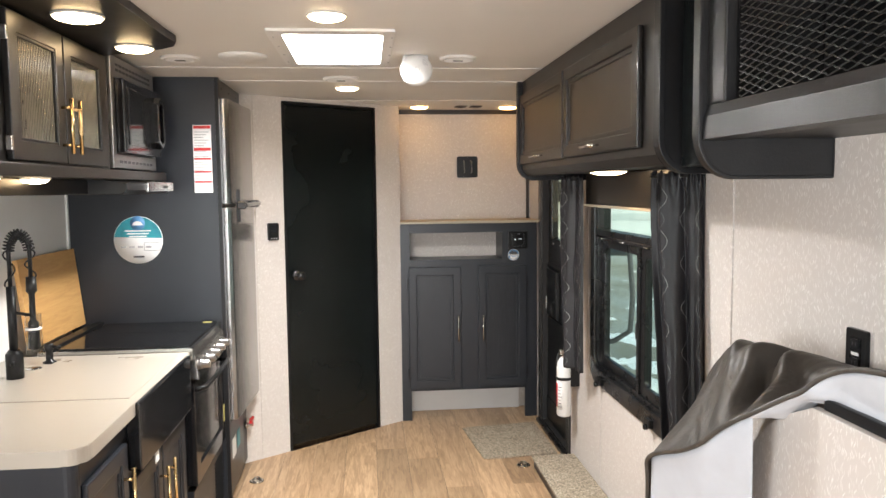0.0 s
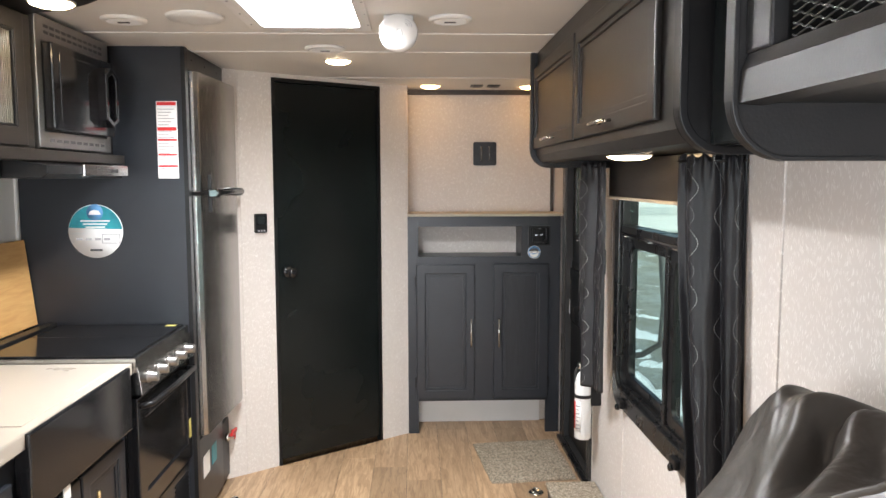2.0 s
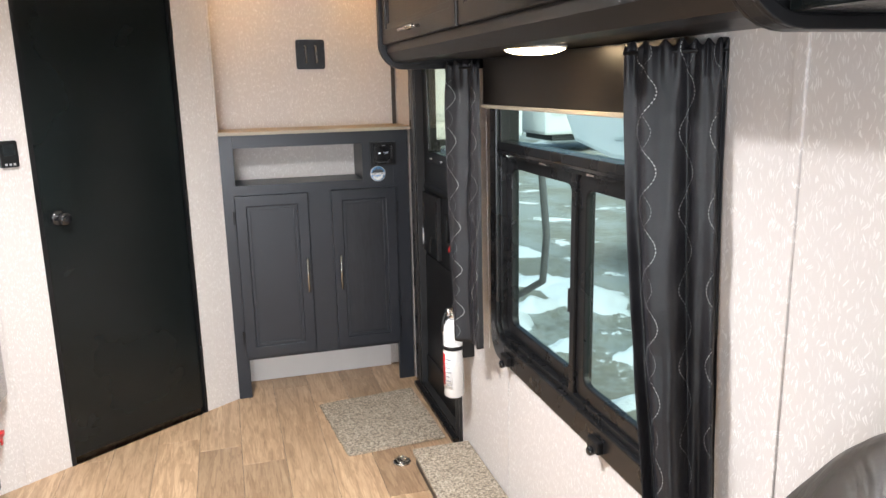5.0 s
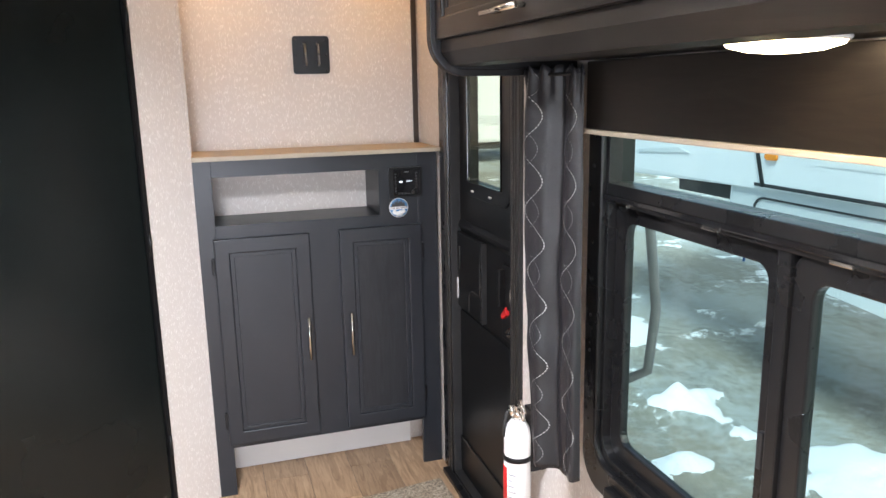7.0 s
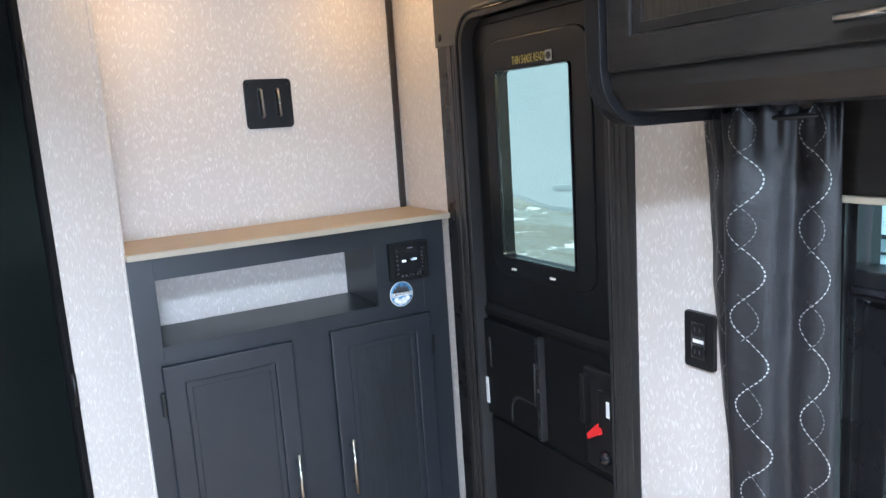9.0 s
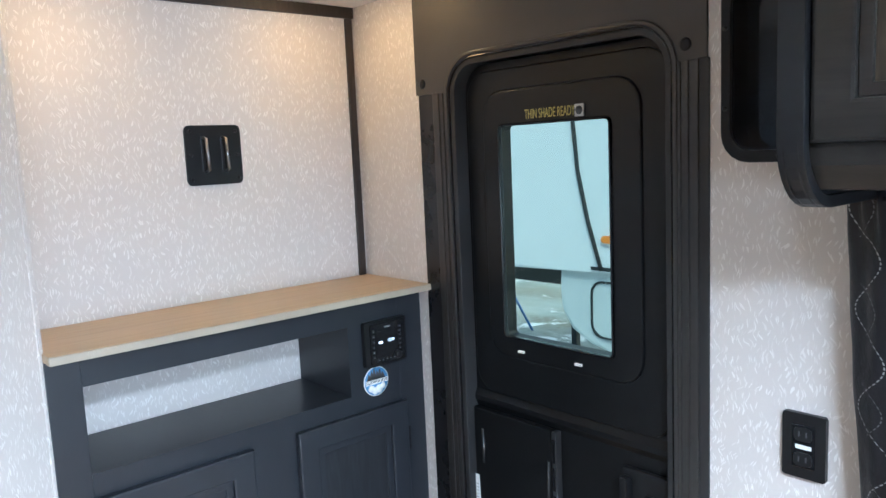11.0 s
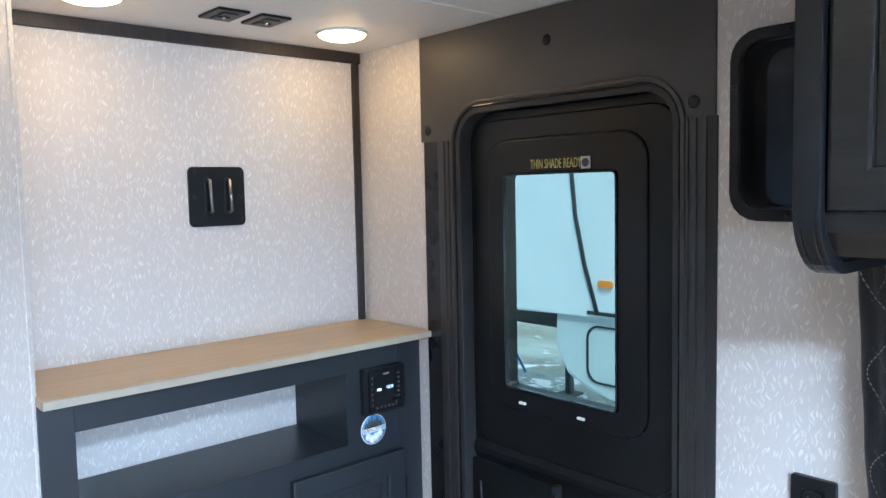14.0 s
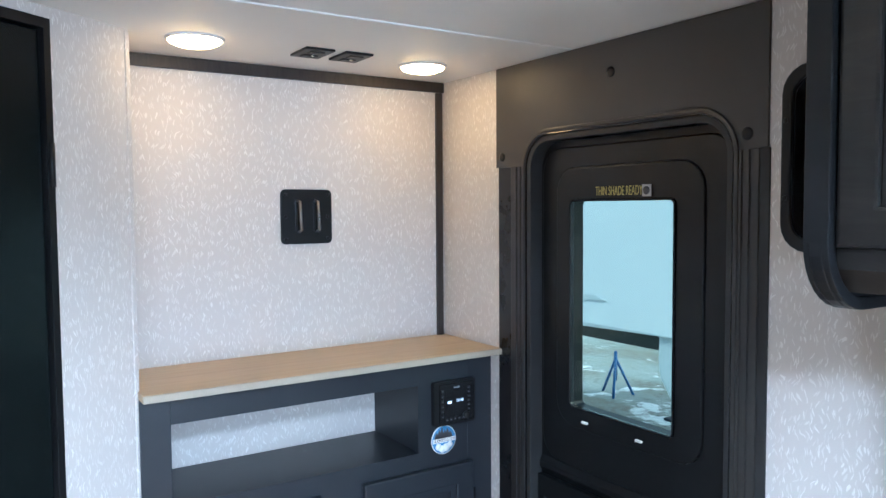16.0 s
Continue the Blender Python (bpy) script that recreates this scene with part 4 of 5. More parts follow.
def curtain(name, top, hem, z0, z1, folds, depth, phase, wide, taper):
    """Gathered cloth that hangs from one curve in the plan to another at its hem."""
    ob = thing(name, (*top[1], z0), "charcoal curtain with dotted silver wave pattern", "curtain", "window curtains")

    def at(u, v):
        k = 1 - v
        p = along(top, u).lerp(along(hem, u), k ** taper)
        d = along(top, min(1.0, u + 0.02)) - along(top, max(0.0, u - 0.02))
        n = Vector((d.y, -d.x, 0)).normalized()
        ruffle = max(0.0, (v - 0.90) / 0.10)
        a = 2 * math.pi * folds * u + phase + 0.5 * math.sin(2.6 * v + phase)
        ends = min(1.0, 6 * u, 6 * (1 - u))
        off = depth * (0.7 + 0.3 * k) * (1 - 0.4 * ruffle) * ends * (math.sin(a) + 0.3 * math.sin(2.3 * a + 3 * v))
        off += 0.005 * ruffle * math.sin(2 * math.pi * 10 * u + phase) + 0.006 * noise.noise(Vector((u * 5 + phase, v * 9, 1.0)))
        p += n * off
        p.z = z0 + (z1 - z0) * v + 0.010 * math.sin(5 * u + phase) * k + 0.006 * ruffle * math.sin(2 * math.pi * 8 * u)
        p.x = min(p.x, WX - 0.004)
        return p

    part("cloth", grid(at, 110, 70, 0.0015, lambda u, v: (u * wide, v * (z1 - z0))), CURTAIN, ob)
    part("rod", tube([(*q, z1 - 0.016) for q in top], 0.004, 8), BLACK, ob)
    return ob


curtain("curtain", [(1.112, 3.862), (1.068, 3.93), (1.046, 4.03), (1.12, 4.105)], [(1.108, 3.838), (1.068, 3.89), (1.052, 3.968), (1.11, 4.01)], 0.645, 1.604, 2.2, 0.018, 4.08, 0.36, 1.6)
curtain("curtain", [(1.186, 2.70), (1.12, 2.735), (1.043, 2.822)], [(1.186, 2.66), (1.115, 2.65), (1.045, 2.685)], 0.665, 1.604, 2.1, 0.022, 2.1, 0.38, 1.5)

# ---- overhead cabinet on the right ----
OX, OZ = 0.85, 1.60
ovc = thing("overhead_cabinet", (1.0, 3.15, OZ), "dark stained overhead cabinet with two lift-up doors", "cabinet")
part("body", box(OX + 0.02, WX - 0.001, 2.235, 4.052, OZ + 0.02, CZ - 0.001), BROWN, ovc)
part("face_frame", holed("x", OX, OX + 0.02, 2.235, 4.052, OZ + 0.045, CZ - 0.002, [(2.42, 3.17, 1.70, 1.98), (3.25, 3.96, 1.70, 1.98)]), BROWN, ovc)
part("lower_rail", prism([(OX - 0.003, OZ + 0.042), (OX + 0.02, OZ + 0.013), (OX + 0.06, OZ + 0.009), (OX + 0.06, OZ + 0.06), (OX - 0.003, OZ + 0.066)], "y", 2.235, 4.052, 0.004), BROWN, ovc)


def end_cap(parent, y0, y1, x0, x1, z0, z1, r, mat, label):
    o = rrect(x0, x1, z0, z1, r, 8, (1, 0.05, 0.05, 0.05))
    cap = part("end_cap", prism(o, "y", y0, y1, 0.004), mat, parent, label)
    rim = ring(o, rrect(x0 + 0.016, x1 - 0.004, z0 + 0.016, z1 - 0.004, max(r - 0.016, 0.01), 8, (1, 0.05, 0.05, 0.05)), "y", y0 - 0.006, y0 + 0.002, 0.002)
    part("rim", rim, mat, cap)
    lip = ring(o, rrect(x0 + 0.014, x1 - 0.004, z0 + 0.014, z1 - 0.004, max(r - 0.014, 0.01), 8, (1, 0.05, 0.05, 0.05)), "y", y1 - 0.002, y1 + 0.006, 0.002)
    part("outer_lip", lip, mat, cap)
    return cap


end_cap(ovc, 4.052, 4.072, 0.822, WX - 0.001, 1.588, CZ - 0.002, 0.085, BLACK, "rounded black end cap")
end_cap(ovc, 2.205, 2.235, 0.824, WX - 0.001, 1.588, CZ - 0.002, 0.09, BLACK, "rounded black end cap")
part("gap_filler", box(0.885, WX - 0.001, 2.046, 2.198, 1.606, CZ - 0.002, 0.004), BDOOR, ovc, "dead black filler panel")
for y0, y1, hy in ((2.385, 3.20, 2.79), (3.222, 4.044, 3.60)):
    d = shaker("door", "x", OX, -1, y0, y1, 1.668, 2.012, BROWN, OAKB, ovc, 0.048)
    bar_handle(d, (OX - 0.018, hy - 0.075, 1.695), (OX - 0.018, hy + 0.075, 1.695), (-1, 0, -0.1), CHROME)
puck_lamp(1.0, 3.15, 1.618, 0.075, "round cabinet lamps", "round lamp under the dark overhead cabinet, lit")

# ---- mesh-fronted shelf and its end plate ----
shelf = thing("overhead_shelf", (0.95, 1.0, 1.57), "grey moulded overhead shelf with black expanded-mesh front", "shelf")
o = rrect(0.846, WX - 0.001, 1.571, CZ - 0.002, 0.10, 8, (1, 0.05, 0.05, 0.05))
part("end_plate", prism(o, "y", 2.016, 2.045, 0.006), GREY, shelf, "rounded grey end plate")
part("end_rim", ring(o, rrect(0.856, WX - 0.003, 1.579, CZ - 0.005, 0.092, 8, (1, 0.05, 0.05, 0.05)), "y", 2.011, 2.018, 0.002), GREY, shelf)
part("floor_panel", box(0.885, WX - 0.001, -0.6, 2.014, 1.668, 1.688), GREY, shelf)
part("bottom_rail", prism([(0.856, 1.666), (0.898, 1.662), (0.898, 1.744), (0.870, 1.746), (0.860, 1.72)], "y", -0.6, 2.012, 0.003), GREY, shelf)
part("corner_post", box(0.866, 0.898, 1.925, 2.012, 1.746, CZ - 0.004, 0.005), GREY, shelf)
part("top_rail", box(0.866, 0.898, -0.6, 1.925, 2.055, CZ - 0.004, 0.004), GREY, shelf)
part("back_panel", box(1.15, WX - 0.002, -0.6, 2.0, 1.69, CZ - 0.004), BLACK, shelf)
part("end_panel", box(0.88, WX - 0.001, -0.62, -0.6, 1.668, CZ - 0.004), GREY, shelf)
# expanded metal: wavy strands that meet at the knuckles
py, rise, amp = 0.052, 0.0088, 0.0036
bm = bmesh.new()
for row in range(35):
    zz, sgn, ring0 = 1.755 + rise * row, 1 if row % 2 else -1, None
    y = -0.55
    for k in range(47 * 6):
        y = -0.55 + py * k / 6
        f = (-1, -1, 0, 1, 1, 0)[k % 6] * sgn
        x = 0.882 + 0.0025 * f
        c = [bm.verts.new((x + ex, y, zz + amp * f + ez)) for ex, ez in ((-0.0015, -0.0009), (0.0015, -0.0009), (0.0015, 0.0009), (-0.0015, 0.0009))]
        if ring0:
            for q in range(4):
                bm.faces.new((ring0[q], ring0[(q + 1) % 4], c[(q + 1) % 4], c[q]))
        ring0 = c
part("mesh_screen", bm, MESH, shelf, "black expanded metal mesh")

# ---- folded bench with its peeled-back cover ----
bench = thing("folded_bench", (1.05, 1.2, 0), "wallpapered folded bench box with a black tray", "bench")
part("panel", prism([(0.2, 0.0), (1.93, 0.0), (1.93, 0.92), (1.82, 1.035), (1.74, 1.08), (1.66, 1.117), (0.2, 1.117)], "x", 0.93, 0.95, 0.004), PAPER, bench)
part("body", prism([(0.2, 0.0), (1.98, 0.0), (1.98, 0.85), (1.8, 1.02), (1.66, 1.085), (0.2, 1.085)], "x", 0.95, WX - 0.006, 0.01), PAPER, bench)
part("top_tray", box(0.945, WX - 0.02, 0.3, 1.645, 1.085, 1.14, 0.004), BLACK, bench, "black tray along the top edge")

cover = thing("seat_cover", (0.9, 1.7, 0.6), "taupe vinyl cover with white lining, folded back", "cover")


BACKROW = [(1.17, 2.47, 0.60), (1.17, 2.33, 0.88), (1.16, 2.22, 1.02), (1.13, 2.12, 1.10), (1.15, 2.0, 1.13), (1.16, 1.88, 1.14), (1.17, 1.7, 1.15), (1.17, 1.5, 1.16), (1.17, 1.2, 1.16), (1.17, 0.75, 1.16), (1.17, 0.3, 1.16)]
RIDGE = [(1.0, 2.45, 0.60), (1.0, 2.31, 0.90), (0.995, 2.19, 1.07), (0.988, 2.10, 1.15), (1.003, 2.0, 1.162), (1.024, 1.906, 1.163), (1.05, 1.76, 1.165), (1.06, 1.55, 1.19), (1.06, 1.25, 1.20), (1.06, 0.75, 1.20), (1.06, 0.3, 1.19)]
MID = [(0.88, 2.30, 0.55), (0.88, 2.20, 0.84), (0.885, 2.10, 1.0), (0.91, 2.02, 1.075), (0.935, 1.92, 1.10), (0.965, 1.82, 1.115), (1.0, 1.70, 1.15), (1.01, 1.54, 1.21), (1.0, 1.24, 1.22), (0.99, 0.75, 1.22), (0.99, 0.3, 1.21)]
HEM = [(0.775, 2.13, 0.60), (0.765, 2.09, 0.80), (0.76, 2.063, 0.883), (0.79, 1.883, 0.972), (0.825, 1.804, 1.041), (0.862, 1.75, 1.083), (0.91, 1.676, 1.147), (0.95, 1.577, 1.217), (0.95, 1.27, 1.24), (0.94, 0.78, 1.24), (0.93, 0.3, 1.23)]


def drape(u, v):
    cols = [catmull(r, u) for r in (BACKROW, RIDGE, MID, HEM)]
    p = catmull(cols, v)
    w = noise.noise(Vector((u * 7.5, v * 2.5, 1.7))) * 0.008 + noise.noise(Vector((u * 21, v * 5, 5.1))) * 0.003
    mid = math.sin(math.pi * min(1.0, max(0.0, (v - 0.1) / 0.85)))
    s = (u - 0.448) * 1.25 + 0.10 * (v - 0.5)
    crease = -0.044 * math.exp(-(s / 0.030) ** 2) + 0.020 * math.exp(-((s + 0.065) / 0.028) ** 2) + 0.022 * math.exp(-((s - 0.065) / 0.026) ** 2) - 0.02 * math.exp(-((s - 0.13) / 0.03) ** 2)
    dent = 0.012 * math.exp(-((u - 0.32 - 0.03 * v) / 0.017) ** 2)
    return p + Vector((-0.4 * w, 0.2 * w, w)) + Vector((-0.25, -0.1, 1)) * ((crease + dent) * mid)


part("vinyl", grid(drape, 120, 44, 0.003), VINYL, cover)
part("hem", tube([drape(k / 120, 1.0) + Vector((-0.001, 0, -0.001)) for k in range(121)], 0.006, 8), VINYL, cover, "stitched taupe hem")


def lining(u, v):
    p = drape(0.48 + 0.52 * u, 1.0)
    back = Vector((0.965, p.y - 0.01, min(p.z - 0.004, 1.128)))
    sag = Vector((0.0, 0.0, -0.25 * max(0.0, p.z - 1.14) * math.sin(math.pi * v)))
    return p.lerp(back, v) + sag + Vector((0, 0, -0.007)) + Vector((1, 0.3, 0.2)) * (0.008 * noise.noise(Vector((u * 9, v * 4, 9.0))))


part("lining", grid(lining, 70, 16, 0.0015), LINING, cover, "white cloth lining")


def flap(u, v):
    top = drape(0.20 + 0.292 * u, 1.0) + Vector((0.004, 0.004, -0.005))
    foot = Vector((0.775, 2.11, 0.36)).lerp(Vector((0.928, 1.86, 0.36)), u)
    p = top.lerp(foot, v)
    return p + Vector((0.02, 0.04, 0)) * math.sin(math.pi * u) * v + Vector((0.012, 0.012, 0)) * math.sin(9 * u + 2 * v) * v * (1 - u)


part("lining_flap", grid(flap, 24, 24, 0.0015), LINING, cover, "white cloth lining")

# ---- floor mats ----


def mat_thing(name, pts, z0, z1, label):
    ob = thing(name, (sum(p[0] for p in pts) / 4, sum(p[1] for p in pts) / 4, z0), label, "mat", "carpet offcuts")
    edge = []
    for k in range(4):
        a, b = Vector(pts[k]), Vector(pts[(k + 1) % 4])
        for i in range(14):
            p = a.lerp(b, i / 14)
            edge.append((p.x + random.uniform(-0.003, 0.003), p.y + random.uniform(-0.003, 0.003)))
    part("carpet", prism(edge, "z", z0, z1, 0.003), CARPET, ob)
    bmf, rnd = bmesh.new(), random.Random(5)
    for k in range(len(edge)):
        a, b = Vector(edge[k]), Vector(edge[(k + 1) % len(edge)])
        for _ in range(7):
            p = a.lerp(b, rnd.random())
            n = Vector((b.y - a.y, a.x - b.x)).normalized() * rnd.uniform(0.002, 0.008)
            s = (b - a).normalized() * 0.002
            h = z1 - rnd.uniform(0.001, 0.005)
            v = [bmf.verts.new((*(p - s), h)), bmf.verts.new((*(p + s), h)), bmf.verts.new((*(p + n), h - 0.004)), bmf.verts.new((*p, h - 0.005))]
            bmf.faces.new(v[:3])
            bmf.faces.new((v[0], v[2], v[3]))
    part("fringe", bmf, CARPET, ob)
    return ob


mat_thing("floor_mat", [(0.70, 4.42), (1.135, 4.455), (1.125, 5.03), (0.645, 4.97)], 0.001, 0.013, "loose beige-brown carpet offcut before the entry door")
step = thing("carpeted_step", (1.06, 3.8, 0), "low step covered in beige-brown carpet along the wall", "step")
part("base", box(0.955, WX - 0.006, 3.25, 4.265, 0.001, 0.05, 0.003), BLACK, step, "black step side")
part("carpet", box(0.945, WX - 0.004, 3.24, 4.28, 0.05, 0.066, 0.004), CARPET, step)
for gx, gy in ((0.905, 4.305), (-0.555, 4.26)):
    gr = thing("tie_down_ring", (gx, gy, 0), "round steel tie-down ring set in the floor", "tie-down", "floor tie-downs")
    part("cup", lathe([(0.038, 0.001), (0.038, 0.006), (0.030, 0.009), (0.026, 0.004), (0.004, 0.003)], (gx, gy, 0), "z", 24), CHROME, gr)
    part("ring", tube([(gx + 0.02 * math.cos(radians(a)), gy + 0.02 * math.sin(radians(a)), 0.012 + 0.006 * math.sin(radians(a))) for a in range(0, 361, 24)], 0.0035, 8), CHROME, gr)

# ---- ceiling fittings ----
sk = thing("skylight", (-0.045, 3.19, CZ), "white framed skylight, bright with daylight", "skylight")
so, si = rrect(-0.265, 0.165, 2.83, 3.55, 0.012), rrect(-0.215, 0.125, 2.89, 3.49, 0.02)
part("trim_ring", ring(so, si, "z", CZ - 0.010, CZ, 0.003), WHITE, sk)
part("shaft", ring(rrect(-0.233, 0.143, 2.872, 3.508, 0.005), rrect(-0.222, 0.132, 2.883, 3.497, 0.02), "z", CZ - 0.004, CZ + 0.16), WHITE, sk)
part("dome", grid(lambda u, v: (-0.235 + 0.38 * u, 2.87 + 0.64 * v, CZ + 0.17 + 0.05 * math.sin(math.pi * u) * math.sin(math.pi * v)), 12, 12, 0.003), WHITE, sk)
for k in range(4):
    for xx in (-0.247, 0.157):
        part("screw", lathe([(0.004, 0), (0.003, -0.002), (0.001, -0.0025)], (xx, 2.93 + 0.17 * k, CZ - 0.010), "z", 8), GREYINK, sk)

sm = thing("smoke_alarm", (0.265, 3.36, CZ), "round white smoke alarm hanging from the ceiling", "smoke alarm")
part("bracket", box(0.215, 0.315, 3.325, 3.41, CZ - 0.016, CZ, 0.004), WHITE, sm)
al = pose(0.265, 3.315, 2.022, 76, 0, 4)
b = lathe([(0.060, 0.018), (0.064, 0.0), (0.064, -0.016), (0.058, -0.024), (0.030, -0.028), (0.003, -0.029)], (0, 0, 0), "z", 36)
bmesh.ops.transform(b, matrix=al @ Matrix.Rotation(math.pi, 4, "X"), verts=b.verts)
body = part("body", b, WHITE, sm)
for k in range(3):
    rr = 0.010 + 0.007 * k
    b = tube([(0.018 + rr * math.cos(radians(a)), 0.014 + rr * math.sin(radians(a)), 0.0288 - 0.0008 * k) for a in range(-5, 91, 12)], 0.0012, 6)
    bmesh.ops.transform(b, matrix=al, verts=b.verts)
    part("sound_slot", b, GREYINK, body)
b = tube([(-0.012, -0.018, 0.0285), (-0.004, 0.004, 0.0288), (0.006, 0.004, 0.0288), (0.012, -0.018, 0.0285)], 0.001, 6)
bmesh.ops.transform(b, matrix=al, verts=b.verts)
part("test_mark", b, GREYINK, body)


def ceiling_vent(x, y, r=0.075):
    ob = thing("ceiling_vent", (x, y, CZ), "round white ceiling air vent with slats", "vent", "ceiling vents")
    part("flange", lathe([(r, 0), (r, -0.006), (r - 0.008, -0.011), (r - 0.018, -0.012), (r - 0.02, -0.006)], (x, y, CZ), "z", 32), WHITE, ob)
    part("throat", lathe([(r - 0.02, -0.004), (r - 0.02, -0.006), (0.002, -0.0062)], (x, y, CZ), "z", 32), INK, ob)
    for k in range(-3, 4):
        h = math.sqrt(max((r - 0.02) ** 2 - (k * 0.0155) ** 2, 0))
        part("slat", prism([(y + k * 0.0155 - 0.004, CZ - 0.006), (y + k * 0.0155 + 0.002, CZ - 0.006), (y + k * 0.0155 + 0.005, CZ - 0.013), (y + k * 0.0155 - 0.001, CZ - 0.013)], "x", x - h, x + h), WHITE, ob)
    part("hub", box(x - 0.02, x + 0.02, y - 0.006, y + 0.006, CZ - 0.015, CZ - 0.006, 0.002), GREY, ob)
    return ob


ceiling_vent(-0.669, 3.41)
ceiling_vent(-0.054, 3.965, 0.085)
ceiling_vent(0.44, 3.375)
spk = thing("ceiling_speaker", (-0.415, 3.36, CZ), "flat round white ceiling speaker cover", "speaker")
part("cover", lathe([(0.095, 0), (0.095, -0.005), (0.088, -0.012), (0.05, -0.015), (0.003, -0.016)], (-0.415, 3.36, CZ), "z", 36), WHITE, spk)

# ---- kitchen ----
KX, KZ = -0.655, 0.915
counter = thing("countertop", (-1.0, 2.7, 0.875), "cream solid-surface kitchen worktop with rounded corner", "countertop")
outline = [(WL + 0.001, 2.19)] + [(KX - 0.06 + 0.06 * math.cos(radians(a)), 2.25 + 0.06 * math.sin(radians(a))) for a in range(270, 361, 10)] + [(KX, 3.318), (WL + 0.001, 3.318)]
part("slab", prism(outline, "z", KZ - 0.042, KZ, 0.006), COUNTER, counter)
part("sink_cover", box(-1.12, KX - 0.03, 2.655, 3.26, KZ - 0.001, KZ + 0.003, 0.002), COUNTER, counter, "cream sink cover panel")

base = thing("base_cabinet", (-0.98, 2.7, 0), "charcoal kitchen base cabinet with gold handles", "cabinet")
part("body", box(WL + 0.001, KX - 0.035, 2.225, 3.318, 0.08, KZ - 0.043), CHAR, base)
part("end_panel", prism(rrect(WL + 0.001, KX - 0.03, 2.208, 2.24, 0.03, 5, (0, 1, 0, 0)), "z", 0.0, KZ - 0.043), CHAR, base)
part("plinth", box(WL + 0.001, KX - 0.09, 2.24, 3.318, 0.0, 0.08), BLACK, base)
ap = part("sink_apron", box(KX - 0.03, KX + 0.012, 2.61, 3.275, 0.70, KZ - 0.004, 0.004), GLOSS, base, "glossy black sink apron")
for y0, y1, z0, z1, hy in ((2.25, 2.575, 0.12, 0.80, 2.53), (2.63, 2.935, 0.12, 0.665, 2.90), (2.95, 3.27, 0.12, 0.665, 2.985)):
    d = shaker("door", "x", KX - 0.035, 1, y0, y1, z0, z1, CHAR, CHAR_OAK, base, 0.05)
    bar_handle(d, (KX - 0.017, hy, z1 - 0.28), (KX - 0.017, hy, z1 - 0.06), (1, 0, 0), GOLD, 0.006, 0.03, "brushed gold bar handle")
lab = part("sticker", box(KX + 0.0, KX + 0.003, 2.79, 2.83, 0.655, 0.70), PAPERW, base, "small white sticker")

faucet = thing("faucet", (-1.163, 2.975, KZ), "black spring-neck kitchen faucet, spout wrapped in plastic", "faucet")
FX, FY = -1.163, 2.975
part("base", lathe([(0.028, KZ), (0.028, KZ + 0.085), (0.022, KZ + 0.092), (0.017, KZ + 0.1)], (FX, FY, 0), "z", 24), BLACK, faucet)
part("column", tube([(FX, FY, KZ + 0.09), (FX, FY, KZ + 0.32)], 0.014, 14), BLACK, faucet)
arc = [(FX, FY, KZ + 0.32)] + [(FX + 0.03 - 0.03 * math.cos(radians(a)), FY + 0.02 * (a / 180), KZ + 0.44 + 0.06 * math.sin(radians(a))) for a in range(0, 181, 12)] + [(FX + 0.06, FY + 0.02, KZ + 0.35)]
part("hose", tube(arc, 0.007, 10), BLACK, faucet)
coil, turns = [], 20
for k in range(turns * 12 + 1):
    f = k / (turns * 12) * (len(arc) - 1)
    i = min(int(f), len(arc) - 2)
    p, q = Vector(arc[i]), Vector(arc[i + 1])
    d = (q - p).normalized()
    e1 = d.cross(Vector((0, 1, 0.01))).normalized()
    e2 = d.cross(e1)
    a = 2 * math.pi * k / 12
    coil.append(p.lerp(q, f - i) + 0.0165 * (e1 * math.cos(a) + e2 * math.sin(a)))
part("spring", tube(coil, 0.003, 6), BLACK, faucet, "black coil spring")
hx, hy = FX + 0.06, FY + 0.02
part("spray_head", lathe([(0.016, KZ + 0.35), (0.018, KZ + 0.30), (0.010, KZ + 0.29), (0.010, KZ + 0.20), (0.017, KZ + 0.19), (0.020, KZ + 0.10), (0.014, KZ + 0.095)], (hx, hy, 0), "z", 18), BLACK, faucet)
part("holder_arm", tube([(FX, FY, KZ + 0.23), (hx, hy, KZ + 0.215)], 0.006, 8), BLACK, faucet)
WRAP = glass_mat("clear_plastic_wrap", (0.9, 0.9, 0.9), 0.15)
part("plastic_wrap", grid(lambda u, v: (hx + (0.026 + 0.007 * noise.noise(Vector((u * 9, v * 6, 2)))) * math.cos(2 * math.pi * u), hy + (0.026 + 0.007 * noise.noise(Vector((u * 9, v * 6, 4)))) * math.sin(2 * math.pi * u), KZ + 0.075 + 0.145 * v), 24, 10, 0.0008), WRAP, faucet, "clear plastic wrap with red print")
part("wrap_band", lathe([(0.026, KZ + 0.165), (0.027, KZ + 0.172)], (hx, hy, 0), "z", 18), PAPERW, faucet)
part("side_lever", tube([(FX, FY - 0.02, KZ + 0.05), (FX + 0.02, FY - 0.06, KZ + 0.07)], 0.007, 10), BLACK, faucet)
soap = thing("soap_pump", (-1.14, 3.2, KZ), "small black soap pump on the worktop", "soap pump")
part("collar", lathe([(0.024, KZ), (0.024, KZ + 0.006), (0.013, KZ + 0.010), (0.013, KZ + 0.045), (0.017, KZ + 0.05), (0.017, KZ + 0.07), (0.012, KZ + 0.075)], (-1.14, 3.2, 0), "z", 20), BLACK, soap)
part("nozzle", tube([(-1.14, 3.2, KZ + 0.062), (-1.095, 3.195, KZ + 0.06)], 0.006, 8), BLACK, soap)
